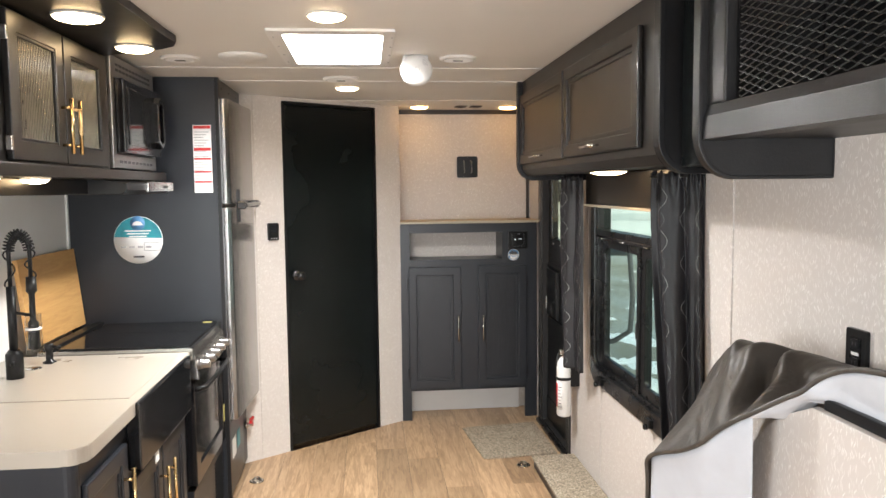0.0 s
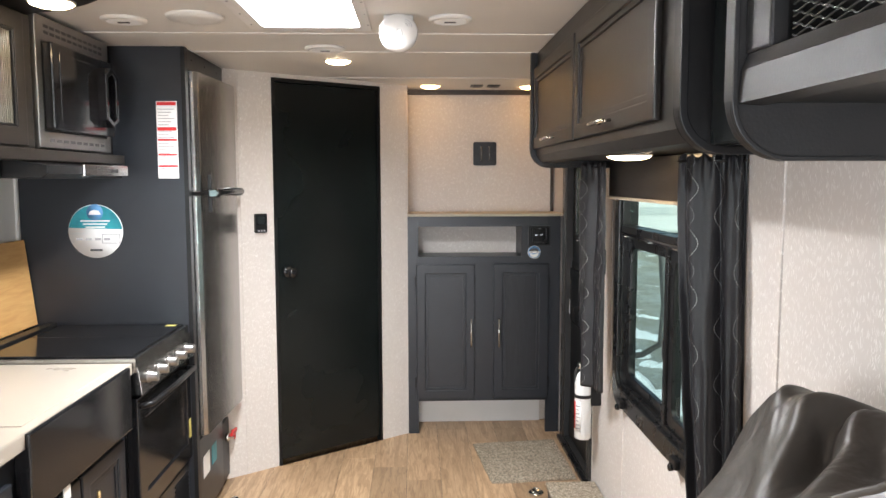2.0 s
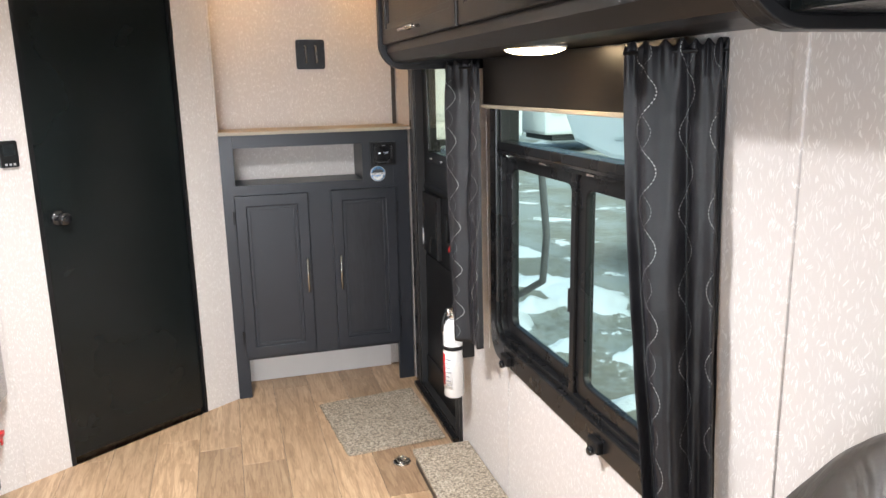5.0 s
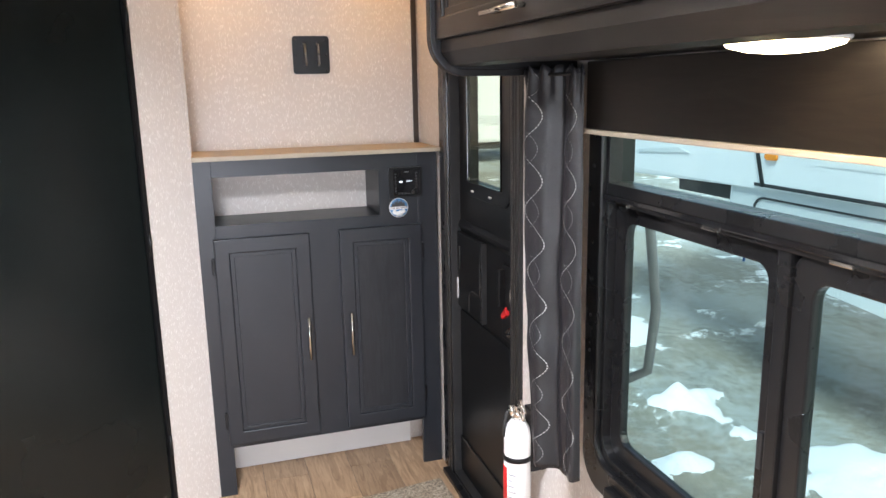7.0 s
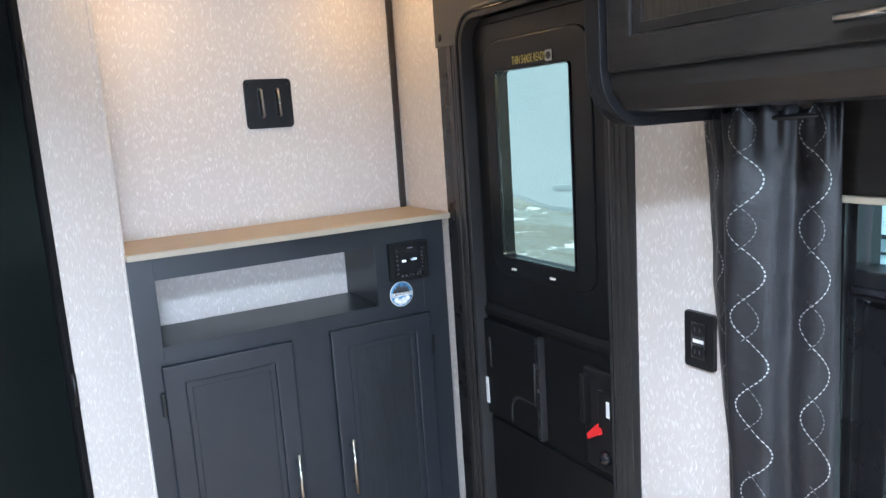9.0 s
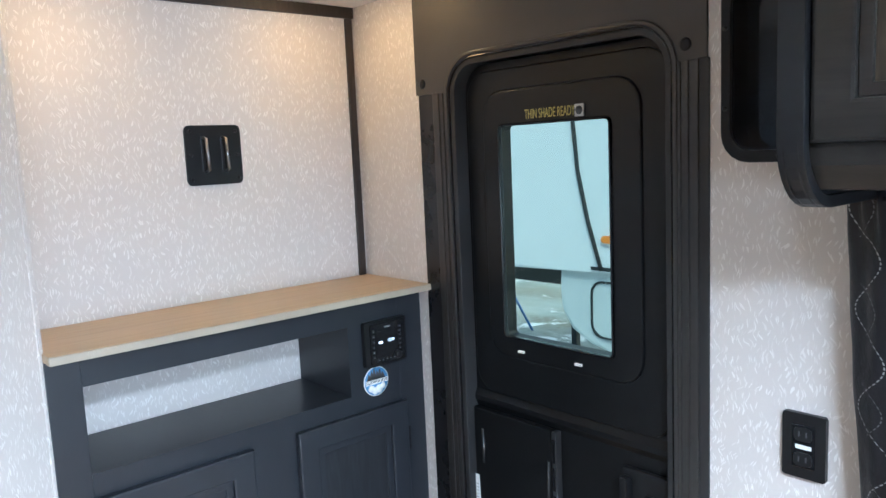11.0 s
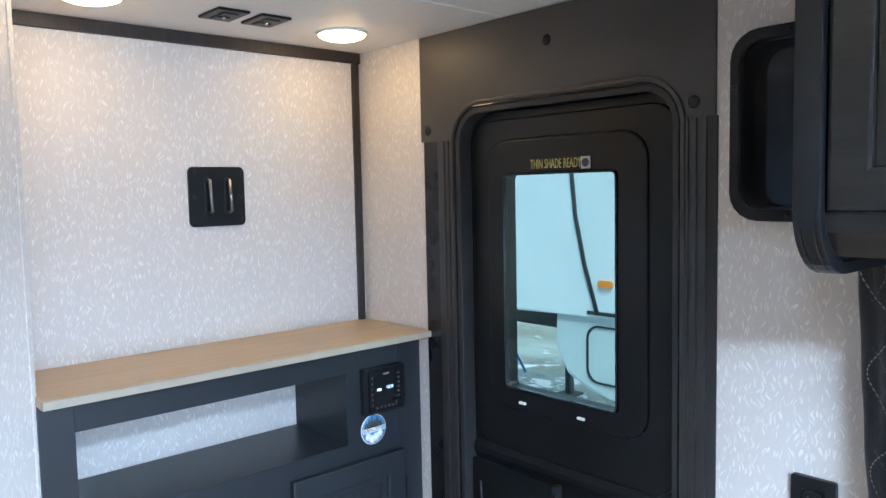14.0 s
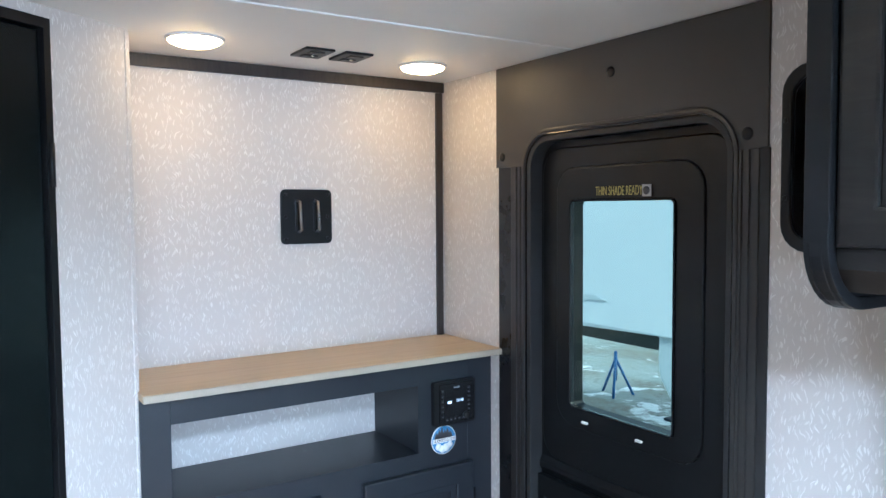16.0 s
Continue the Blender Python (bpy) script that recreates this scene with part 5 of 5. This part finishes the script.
drain = thing("hole_cover", (-1.16, 3.1, KZ), "round steel hole cover on the worktop", "hole cover")
part("cap", lathe([(0.028, 0), (0.027, 0.003), (0.002, 0.005)], (-1.16, 3.11, KZ), "z", 24), CHROME, drain)

board = thing("cutting_board", (-1.3, 3.6, KZ), "bamboo board leaning upright on the kitchen wall", "board")
bp = grid(lambda u, v: (-1.285 - 0.038 * v, 3.35 + 0.575 * u, 0.935 + 0.355 * v), 2, 2, 0.018)
smooth(bp, False)
part("slab", bp, BAMBOO, board)
part("finger_hole", lathe([(0.012, 0.0), (0.012, 0.003), (0.002, 0.0032)], (-1.318, 3.74, 1.25), "x", 16), TRIM, board)
structure("backsplash", box(WL, WL + 0.004, 2.2, 3.93, KZ, 1.62), WHITE, "white backsplash panel above the worktop", "backsplash")
structure("trim", box(WL + 0.004, WL + 0.014, 3.915, 3.934, KZ, 1.6, 0.002), WHITE, "white corner bead of the backsplash", "trim")

# stove
stove = thing("stove", (-0.95, 3.62, 0), "black built-in gas stove with glass lid and oven", "stove")
S0, S1 = 3.325, 3.925
part("body", box(WL + 0.11, KX - 0.03, S0, S1, 0.34, 0.905), BLACK, stove)
part("rim", ring([(-1.235, S0), (-0.645, S0), (-0.645, S1), (-1.235, S1)], [(-1.225, S0 + 0.016), (-0.66, S0 + 0.016), (-0.66, S1 - 0.012), (-1.225, S1 - 0.012)], "z", 0.90, 0.929, 0.002), STEEL, stove, "steel rim")
part("glass_lid", box(-1.17, -0.662, S0 + 0.018, 3.655, 0.925, 0.936, 0.002), GLOSS, stove, "black glass lid half")
part("glass_lid", box(-1.17, -0.662, 3.66, S1 - 0.014, 0.925, 0.936, 0.002), GLOSS, stove, "black glass lid half")
part("rear_bar", box(-1.224, -1.18, S0 + 0.018, S1 - 0.014, 0.92, 0.945, 0.004), BLACK, stove)
part("energy_label", box(-0.72, -0.68, 3.86, 3.89, 0.9365, 0.9372), YELLOW, stove)
cp = prism([(KX - 0.03, 0.795), (KX + 0.03, 0.80), (KX + 0.018, 0.898), (KX - 0.03, 0.90)], "y", S0, S1, 0.002)
part("control_panel", cp, STEEL, stove, "brushed steel control panel")
for k in range(5):
    yy = 3.40 + 0.108 * k
    kn = part("knob", lathe([(0.023, 0.0), (0.023, 0.008), (0.019, 0.012), (0.018, 0.036), (0.014, 0.04), (0.002, 0.041)], (KX + 0.022, yy, 0.848), "x", 22), DARKSTEEL, stove, "dark steel round knob")
    part("pointer", box(KX + 0.058, KX + 0.0645, yy - 0.003, yy + 0.003, 0.835, 0.864, 0.001), CHROME, kn)
od = part("oven_door", ring([(S0, 0.36), (S1, 0.36), (S1, 0.785), (S0, 0.785)], [(S0 + 0.07, 0.43), (S1 - 0.05, 0.43), (S1 - 0.05, 0.70), (S0 + 0.07, 0.70)], "x", KX - 0.03, KX + 0.012, 0.003), GLOSS, stove)
part("oven_glass", box(KX - 0.002, KX + 0.004, S0 + 0.065, S1 - 0.045, 0.425, 0.705), GLOSS, od, "dark oven glass")
part("oven_handle", tube([(KX + 0.012, S0 + 0.03, 0.752), (KX + 0.045, S0 + 0.05, 0.756), (KX + 0.052, (S0 + S1) / 2, 0.757), (KX + 0.045, S1 - 0.05, 0.756), (KX + 0.012, S1 - 0.03, 0.752)], 0.010, 10), BLACK, od)
part("energy_label", box(KX + 0.0125, KX + 0.0135, S1 - 0.04, S1 - 0.012, 0.45, 0.53), YELLOW, od)
grill = part("lower_panel", box(KX - 0.05, KX - 0.004, S0, S1, 0.06, 0.335, 0.004), CHAR, stove)
for k in range(12):
    part("louvre", prism([(KX - 0.006, 0.085 + 0.019 * k), (KX + 0.004, 0.088 + 0.019 * k), (KX - 0.006, 0.098 + 0.019 * k)], "y", S1 - 0.2, S1 - 0.03), BLACK, grill)

# fridge
fpan = thing("tall_divider", (-1.0, 3.95, 0), "tall charcoal panel beside the refrigerator", "divider")
part("side", box(WL + 0.001, -0.643, 3.936, 3.966, 0, CZ - 0.001), CHAR, fpan)
part("edge_trim", box(-0.643, -0.625, 3.934, 3.972, 0, CZ - 0.001, 0.002), BLACK, fpan)
part("header", box(-0.80, -0.632, 3.966, 4.60, 2.0, CZ - 0.001, 0.002), CHAR, fpan)
for yy in (4.05, 4.25, 4.45):
    screw(fpan, (-0.632, yy, 2.045), "x", 1, 0.005)
fridge = thing("refrigerator", (-0.9, 4.28, 0.35), "tall stainless two-door refrigerator", "refrigerator")
part("cabinet", box(WL + 0.05, -0.665, 3.97, 4.56, 0.41, 1.995), BLACK, fridge)


def fridge_door(z0, z1, name):
    pts = [(-0.66, 3.985), (-0.66, 4.545)]
    for k in range(41):
        a = k / 40
        y = 4.545 - 0.56 * a
        edge = min(a, 1 - a)
        pts.append((-0.579 - 0.030 * a + 0.014 * min(1.0, edge / 0.03) ** 0.5, y))
    bm = prism(pts, "z", z0, z1, 0.004)
    return part(name, bm, STEEL, fridge, "brushed stainless door")


fridge_door(1.487, 1.992, "freezer_door")
fd = fridge_door(0.425, 1.472, "fridge_door")
part("gasket", box(-0.66, -0.632, 3.974, 3.984, 0.36, 1.99), RUBBER, fridge)
hd = part("handle", join(box(-0.570, -0.528, 4.02, 4.06, 1.462, 1.50, 0.006), box(-0.540, -0.522, 4.02, 4.50, 1.472, 1.492, 0.005), box(-0.570, -0.528, 4.44, 4.50, 1.462, 1.50, 0.006)), GLOSS, fridge, "black fridge handle")
part("catch", box(-0.575, -0.557, 4.03, 4.045, 1.40, 1.56, 0.003), BLACK, fridge)
fbox = thing("fridge_base_box", (-0.9, 4.28, 0), "black compartment below the refrigerator with paper labels", "compartment")
part("frame", box(WL + 0.05, -0.66, 3.97, 4.56, 0.0, 0.408), CHAR, fbox)
part("hatch", box(-0.66, -0.638, 3.985, 4.40, 0.03, 0.395, 0.004), CHAR, fbox)
part("paper_label", box(-0.638, -0.6365, 4.06, 4.16, 0.20, 0.30), PAPERW, fbox, "white paper label")
part("paper_label", box(-0.638, -0.6365, 4.20, 4.28, 0.21, 0.30), TEAL, fbox, "green paper label")
part("valve_plate", box(-0.66, -0.645, 4.42, 4.55, 0.03, 0.33, 0.003), GREY, fbox)
part("valve", lathe([(0.02, 0.0), (0.02, 0.02), (0.008, 0.024), (0.008, 0.045)], (-0.648, 4.49, 0.24), "x", 16), CHROME, fbox)
part("valve_lever", join(box(-0.615, -0.600, 4.45, 4.54, 0.255, 0.275, 0.004), box(-0.62, -0.60, 4.49, 4.51, 0.23, 0.275, 0.004)), RED, fbox, "red valve lever")

circ = thing("round_sticker", (-1.015, 3.935, 1.326), "round teal and white sticker on the charcoal panel", "sticker")
part("disc", lathe([(0.112, 0.0), (0.112, -0.0012), (0.003, -0.0014)], (-1.015, 3.936, 1.326), "y", 48), PAPERW, circ)
seg = [(-1.015 + 0.1095 * math.cos(radians(a)), 1.326 + 0.1095 * math.sin(radians(a))) for a in range(4, 177, 6)]
part("teal_half", prism(seg, "y", 3.9332, 3.935), TEAL, circ, "teal upper half")
part("badge", lathe([(0.034, 0), (0.034, -0.002)], (-1.015, 3.9345, 1.405), "y", 24), BLUE, circ)
part("badge_cloud", prism([(-1.04, 1.395), (-0.99, 1.395), (-1.0, 1.412), (-1.02, 1.416), (-1.035, 1.408)], "y", 3.9318, 3.933), PAPERW, circ)
for k in range(3):
    part("text_bar", box(-1.075 + 0.01 * k, -0.955 - 0.01 * k, 3.9322, 3.9336, 1.366 - 0.013 * k, 1.372 - 0.013 * k), PAPERW, circ)
for k in range(4):
    part("text_bar", box(-1.095 + 0.038 * k, -1.07 + 0.038 * k, 3.9333, 3.9346, 1.288, 1.298), GREYINK, circ)
part("table_print", ring([(-0.99, 1.275), (-0.915, 1.275), (-0.915, 1.315), (-0.99, 1.315)], [(-0.987, 1.278), (-0.918, 1.278), (-0.918, 1.312), (-0.987, 1.312)], "y", 3.9333, 3.9346), GREYINK, circ)
part("text_bar", box(-1.04, -0.99, 3.9333, 3.9346, 1.243, 1.251), INK, circ)
warn = thing("warning_label", (-0.705, 3.936, 1.7), "tall white warning label with red headings", "label")
part("sheet", box(-0.748, -0.664, 3.9345, 3.936, 1.545, 1.862), PAPERW, warn)
for zz, hh in ((1.845, 0.014), (1.742, 0.014), (1.700, 0.008), (1.640, 0.007), (1.592, 0.007)):
    part("red_heading", box(-0.745, -0.667, 3.9335, 3.9348, zz, zz + hh), RED, warn)
for k in range(22):
    zz = 1.832 - 0.0128 * k
    part("text_line", box(-0.742, -0.675 - 0.012 * ((k * 7) % 3), 3.9337, 3.9348, zz - 0.0045, zz - 0.001), GREYINK, warn)

# upper kitchen cabinets
UX = -0.895
upc = thing("wall_cabinet", (-1.1, 2.6, 1.62), "dark stained wall cabinet with reeded glass doors", "cabinet")
part("body", box(WL + 0.005, UX - 0.02, 1.0, 3.225, 1.635, CZ - 0.002), BROWN, upc)
part("face_frame", box(UX - 0.02, UX, 1.0, 3.225, 1.625, CZ - 0.03, 0.002), BROWN, upc)
part("light_rail", box(WL + 0.005, UX + 0.04, 1.0, 3.86, 1.60, 1.637, 0.004), BROWN, upc)
for y0, y1, hy in ((2.41, 2.775, 2.745), (2.785, 3.15, 2.815), (1.9, 2.27, 2.24), (1.3, 1.87, 1.84)):
    o = [(y0, 1.645), (y1, 1.645), (y1, 2.045), (y0, 2.045)]
    i = [(y0 + 0.055, 1.70), (y1 - 0.055, 1.70), (y1 - 0.055, 1.99), (y0 + 0.055, 1.99)]
    d = part("door", ring(o, i, "x", UX, UX + 0.018, 0.003), BROWN, upc)
    part("glass", box(UX + 0.004, UX + 0.009, y0 + 0.05, y1 - 0.05, 1.695, 1.995), REEDED, d, "reeded glass panel")
    part("bead", ring(i, [(a + (0.008 if a < (y0 + y1) / 2 else -0.008), b + (0.008 if b < 1.85 else -0.008)) for a, b in i], "x", UX + 0.009, UX + 0.016, 0.002), BLACK, d)
    bar_handle(d, (UX + 0.018, hy, 1.675), (UX + 0.018, hy, 1.845), (1, 0, 0), GOLD, 0.006, 0.03, "brushed gold bar handle")
for zz in (1.69, 1.98):
    part("hinge", box(UX + 0.002, UX + 0.02, 2.40, 2.41, zz - 0.02, zz + 0.02, 0.002), CHROME, upc)
mw = thing("microwave", (-1.05, 3.5, 1.63), "built-in black microwave with slotted trim kit", "microwave")
part("trim_kit", ring([(3.235, 1.645), (3.80, 1.645), (3.80, 2.068), (3.235, 2.068)], [(3.27, 1.70), (3.77, 1.70), (3.77, 1.99), (3.27, 1.99)], "x", UX - 0.02, UX + 0.012, 0.003), DARKSTEEL, mw)
for k in range(11):
    for j in range(2):
        part("vent_slot", box(UX + 0.0115, UX + 0.0128, 3.29 + 0.042 * k, 3.322 + 0.042 * k, 2.013 + 0.02 * j, 2.023 + 0.02 * j), INK, mw)
for k in range(9):
    part("vent_slot", box(UX + 0.0115, UX + 0.0128, 3.30 + 0.05 * k, 3.335 + 0.05 * k, 1.665, 1.675), INK, mw)
part("body", box(WL + 0.01, UX + 0.01, 3.272, 3.768, 1.702, 1.988), BLACK, mw)
md = part("door", box(UX + 0.01, UX + 0.045, 3.275, 3.765, 1.705, 1.985, 0.006), GLOSS, mw)
part("door_glass", box(UX + 0.044, UX + 0.048, 3.32, 3.60, 1.735, 1.955, 0.002), GLOSS, md, "black glass")
hex_o = [(3.605, 1.76), (3.66, 1.735), (3.715, 1.76), (3.715, 1.925), (3.66, 1.955), (3.605, 1.925)]
hex_i = [(3.625, 1.772), (3.66, 1.757), (3.695, 1.772), (3.695, 1.913), (3.66, 1.933), (3.625, 1.913)]
part("handle", ring(hex_o, hex_i, "x", UX + 0.045, UX + 0.082, 0.004), GLOSS, md, "black six-sided handle")
hood = thing("range_hood", (-1.0, 3.5, 1.55), "dark range hood with steel front end", "range hood")
part("shell", prism([(WL + 0.01, 1.545), (-0.82, 1.545), (-0.80, 1.56), (-0.80, 1.585), (UX, 1.60), (WL + 0.01, 1.60)], "y", 3.10, 3.72, 0.003), BLACK, hood)
part("valance", box(WL + 0.01, -0.935, 1.0, 3.10, 1.548, 1.60, 0.004), BLACK, hood)
part("steel_end", box(-0.805, -0.792, 3.34, 3.722, 1.552, 1.592, 0.003), STEEL, hood, "brushed steel hood front")
part("switch", box(-0.793, -0.790, 3.56, 3.62, 1.566, 1.578, 0.001), BLACK, hood)
part("filler_panel", box(WL + 0.01, -0.93, 3.722, 3.934, 1.545, 2.07), BLACK, hood)
sof = thing("soffit_panel", (-0.9, 2.2, 2.06), "black light panel with rounded end under the ceiling", "soffit")
sp = [(WL + 0.005, 0.2), (-0.59, 0.2), (-0.582, 2.85), (-0.575, 2.96), (-0.60, 3.03), (-0.66, 3.09), (-0.78, 3.17), (-0.93, 3.23), (WL + 0.005, 3.23)]
part("panel", prism(sp, "z", CZ - 0.028, CZ - 0.001, 0.004), BLACK, sof)
puck_lamp(-0.749, 2.56, CZ - 0.028, 0.072, "round soffit lamps", "round lamp on the black soffit panel, lit")
puck_lamp(-0.736, 3.04, CZ - 0.028, 0.066, "round soffit lamps", "round lamp on the black soffit panel, lit")
puck_lamp(-0.907, 2.60, 1.600, 0.045, "round hood lamps", "round lamp under the wall cabinet, lit")
puck_lamp(-0.907, 2.30, 1.600, 0.045, "round hood lamps", "round lamp under the wall cabinet, lit")

# ---- outside ----
GZ = -0.85


def terrain(x, y):
    d = max(0.0, min(1.0, (4.6 - x) / 1.0)) * max(0.0, min(1.0, (x - 1.8) / 0.5))
    m = max(0.0, noise.noise(Vector((x * 1.1, y * 0.9, 0.3))) + 0.03) * 0.55 + max(0.0, noise.noise(Vector((x * 2.6, y * 2.4, 4.0)))) * 0.16
    m += (m > 0.04) * (abs(noise.noise(Vector((x * 6, y * 6, 2.0)))) * 0.10 + abs(noise.noise(Vector((x * 15, y * 15, 5.0)))) * 0.035)
    return GZ + m * d + 0.015 * noise.noise(Vector((x * 4, y * 4, 8)))


gb = grid(lambda u, v: (1.6 + 12 * u, -3 + 18 * v, terrain(1.6 + 12 * u, -3 + 18 * v)), 230, 260)
structure("ground", gb, GROUND, "icy gravel yard with patches of snow", "ground")
structure("ground_far", ring([(-600, -600), (600, -600), (600, 600), (-600, 600)], [(1.7, -2.9), (13.5, -2.9), (13.5, 14.9), (1.7, 14.9)], "z", GZ - 0.06, GZ - 0.02), GROUND, "wide icy gravel yard", "ground")
TX = 4.2
trl = thing("travel_trailer", (5.3, 5.5, GZ), "white fifth-wheel trailer parked on the icy yard", "trailer")
prof = [(1.0, 0.86), (6.98, 0.78), (8.6, 0.72), (9.5, 0.85), (9.9, 1.3), (9.75, 2.0), (9.2, 2.75), (8.6, 3.1), (1.0, 3.1)]
part("upper_body", prism(prof, "x", TX, TX + 2.4, 0.06), TRAILER, trl)
low = [(1.0, -0.02), (5.7, 0.11), (6.7, 0.19), (6.98, 0.24), (7.16, 0.33), (7.25, 0.46), (7.27, 0.6), (7.26, 0.80), (1.0, 0.86)]
part("lower_body", prism(low, "x", TX + 0.03, TX + 2.3, 0.03), TRAILGREY, trl)
part("seam_trim", tube([(TX - 0.004, 7.10, 2.9), (TX - 0.004, 7.09, 1.9), (TX - 0.004, 7.05, 1.5), (TX - 0.004, 6.97, 1.15), (TX - 0.004, 6.86, 0.80)], 0.016, 8), UNDER, trl, "dark curved seam")
part("belt_trim", box(TX - 0.008, TX + 0.03, 1.0, 6.95, 0.80, 0.825), UNDER, trl)
part("marker_lamp", prism(rrect(6.73, 6.85, 1.0, 1.05, 0.02), "x", TX - 0.02, TX, 0.006), AMBER, trl, "amber marker lamp")
part("nose_vent", prism([(7.75, 0.98), (8.5, 0.93), (8.55, 0.96), (7.9, 1.02)], "x", TX - 0.01, TX, 0.004), TRAILGREY, trl)
cdoor = rrect(5.2, 6.98, 0.30, 0.72, 0.10)
part("compartment_door", ring(cdoor, rrect(5.215, 6.965, 0.315, 0.705, 0.09), "x", TX + 0.02, TX + 0.032, 0.002), UNDER, trl)
for y0 in (2.0, 3.4, 5.0):
    w = part("window", ring(rrect(y0, y0 + 0.75, 1.7, 2.4, 0.06), rrect(y0 + 0.04, y0 + 0.71, 1.74, 2.36, 0.05), "x", TX - 0.015, TX, 0.004), BLACK, trl)
    part("pane", box(TX - 0.008, TX - 0.002, y0 + 0.03, y0 + 0.72, 1.73, 2.37), GLOSS, w)
part("placard", box(TX - 0.004, TX, 5.6, 6.35, 1.0, 1.14), PAPERW, trl)
part("underframe", box(TX + 0.5, TX + 2.0, 7.12, 8.6, 0.54, 0.72, 0.02), UNDER, trl, "dark hitch frame")
for yy in (2.6, 3.6):
    wh = part("wheel", lathe([(0.2, 0.06), (0.36, 0.06), (0.38, 0.0), (0.38, -0.16), (0.34, -0.2), (0.2, -0.16)], (TX + 0.25, yy, GZ + 0.38), "x", 28), RUBBER, trl)
    part("rim", lathe([(0.2, -0.15), (0.05, -0.19), (0.01, -0.19)], (TX + 0.25, yy, GZ + 0.38), "x", 20), CHROME, wh)
part("landing_leg", box(TX + 2.86, TX + 2.94, 9.4, 9.48, GZ + 0.02, 0.75, 0.01), UNDER, trl)
part("landing_foot", box(TX + 2.78, TX + 3.02, 9.32, 9.56, GZ - 0.02, GZ + 0.03, 0.005), UNDER, trl)
hitch = thing("hitch_stand", (7.4, 10.75, GZ), "blue tripod stand behind the trailer nose", "stand")
for dx, dy in ((-0.2, -0.15), (0.2, -0.15), (0.0, 0.25)):
    part("leg", tube([(7.4, 10.75, GZ + 0.5), (7.4 + dx, 10.75 + dy, GZ - 0.02)], 0.018, 8), HITCH, hitch)
part("post", tube([(7.4, 10.75, GZ + 0.2), (7.4, 10.75, GZ + 0.6)], 0.024, 10), HITCH, hitch)
far = thing("parked_trailer", (12, 26, GZ), "distant white trailers parked across the yard", "trailer")
for k in range(4):
    x0 = 2.5 + 8.2 * k
    part("body", box(x0, x0 + 7.4, 25, 27.5, -0.25, 2.5, 0.12), TRAILER, far)
    part("stripe", box(x0 + 0.2, x0 + 7.2, 24.985, 25.0, 0.35, 0.6), TRAILGREY, far)
    part("skirt", box(x0 + 0.3, x0 + 7.1, 25.1, 27.4, -0.45, -0.25), UNDER, far)
    for q in range(3):
        part("window", prism(rrect(x0 + 0.9 + 2.1 * q, x0 + 2.0 + 2.1 * q, 1.0, 1.7, 0.08), "y", 24.97, 25.0), GLOSS, far)
    for q in (3.2, 4.2):
        part("wheel", lathe([(0.36, 0.0), (0.38, 0.05), (0.38, 0.2)], (x0 + q, 25.1, GZ + 0.38), "y", 20), RUBBER, far)
rail = thing("grab_handle", (1.33, 4.2, 0.2), "grey folding grab handle outside the entry door", "handle")
part("bar", tube([(WX + 0.07, 4.18, 1.28), (WX + 0.17, 4.14, 1.275), (WX + 0.225, 4.06, 1.22), (WX + 0.23, 4.02, 0.98), (WX + 0.225, 4.04, 0.80), (WX + 0.17, 4.13, 0.73), (WX + 0.07, 4.18, 0.71)], 0.014, 10), DIMINK, rail)

chassis = thing("camper_chassis", (0, 1.2, GZ), "dark steel camper chassis on wheels", "chassis")
for xx in (-0.75, 0.65):
    part("beam", box(xx - 0.05, xx + 0.05, REAR, 5.5, -0.25, -0.051), UNDER, chassis)
for xx in (-1.28, 1.14):
    for yy in (0.0, 0.95):
        wh = part("wheel", lathe([(0.18, -0.1), (0.30, -0.1), (0.33, -0.06), (0.33, 0.06), (0.30, 0.1), (0.18, 0.1)], (xx, yy, GZ + 0.33), "x", 24), RUBBER, chassis)
        part("rim", lathe([(0.18, -0.09), (0.06, -0.05), (0.06, 0.05), (0.18, 0.09)], (xx, yy, GZ + 0.33), "x", 18), CHROME, wh)
for yy in (0.0, 0.95):
    part("axle", tube([(-1.2, yy, GZ + 0.33), (1.06, yy, GZ + 0.33)], 0.04, 10), UNDER, chassis)
    for xx in (-0.75, 0.65):
        part("spring_hanger", box(xx - 0.03, xx + 0.03, yy - 0.2, yy + 0.2, GZ + 0.33, -0.24, 0.01), UNDER, chassis)
for xx in (-0.75, 0.65):
    for yy in (-2.6, 5.0):
        part("stabiliser_leg", box(xx - 0.03, xx + 0.03, yy - 0.03, yy + 0.03, GZ - 0.03, -0.24, 0.005), UNDER, chassis)

# ---- floor planks, last ----
floor = thing("floor", (0, 1.2, 0), "warm brown wood-look vinyl plank floor", "floor", kind="structure")
PW, PL = 0.178, 1.21
meshes = {}
rnd = random.Random(11)
x = WL
while x < WX - 0.002:
    w = min(PW, WX - x)
    y = REAR - rnd.uniform(0.1, PL)
    while y < BACK:
        y0, y1 = max(y, REAR), min(y + PL, BACK)
        if y1 - y0 > 0.01:
            key = (round(w, 3), round(y1 - y0, 3))
            if key not in meshes:
                me = bpy.data.meshes.new("plank")
                finish(box(0.0007, w - 0.0007, 0.0007, y1 - y0 - 0.0007, -0.0045, 0.0, 0.0009, 1), me, PLANK)
                meshes[key] = me
            pl = new("plank", meshes[key])
            pl.parent = floor
            pl.location = (x, y0 - 1.2, 0)
        y += PL
    x += PW
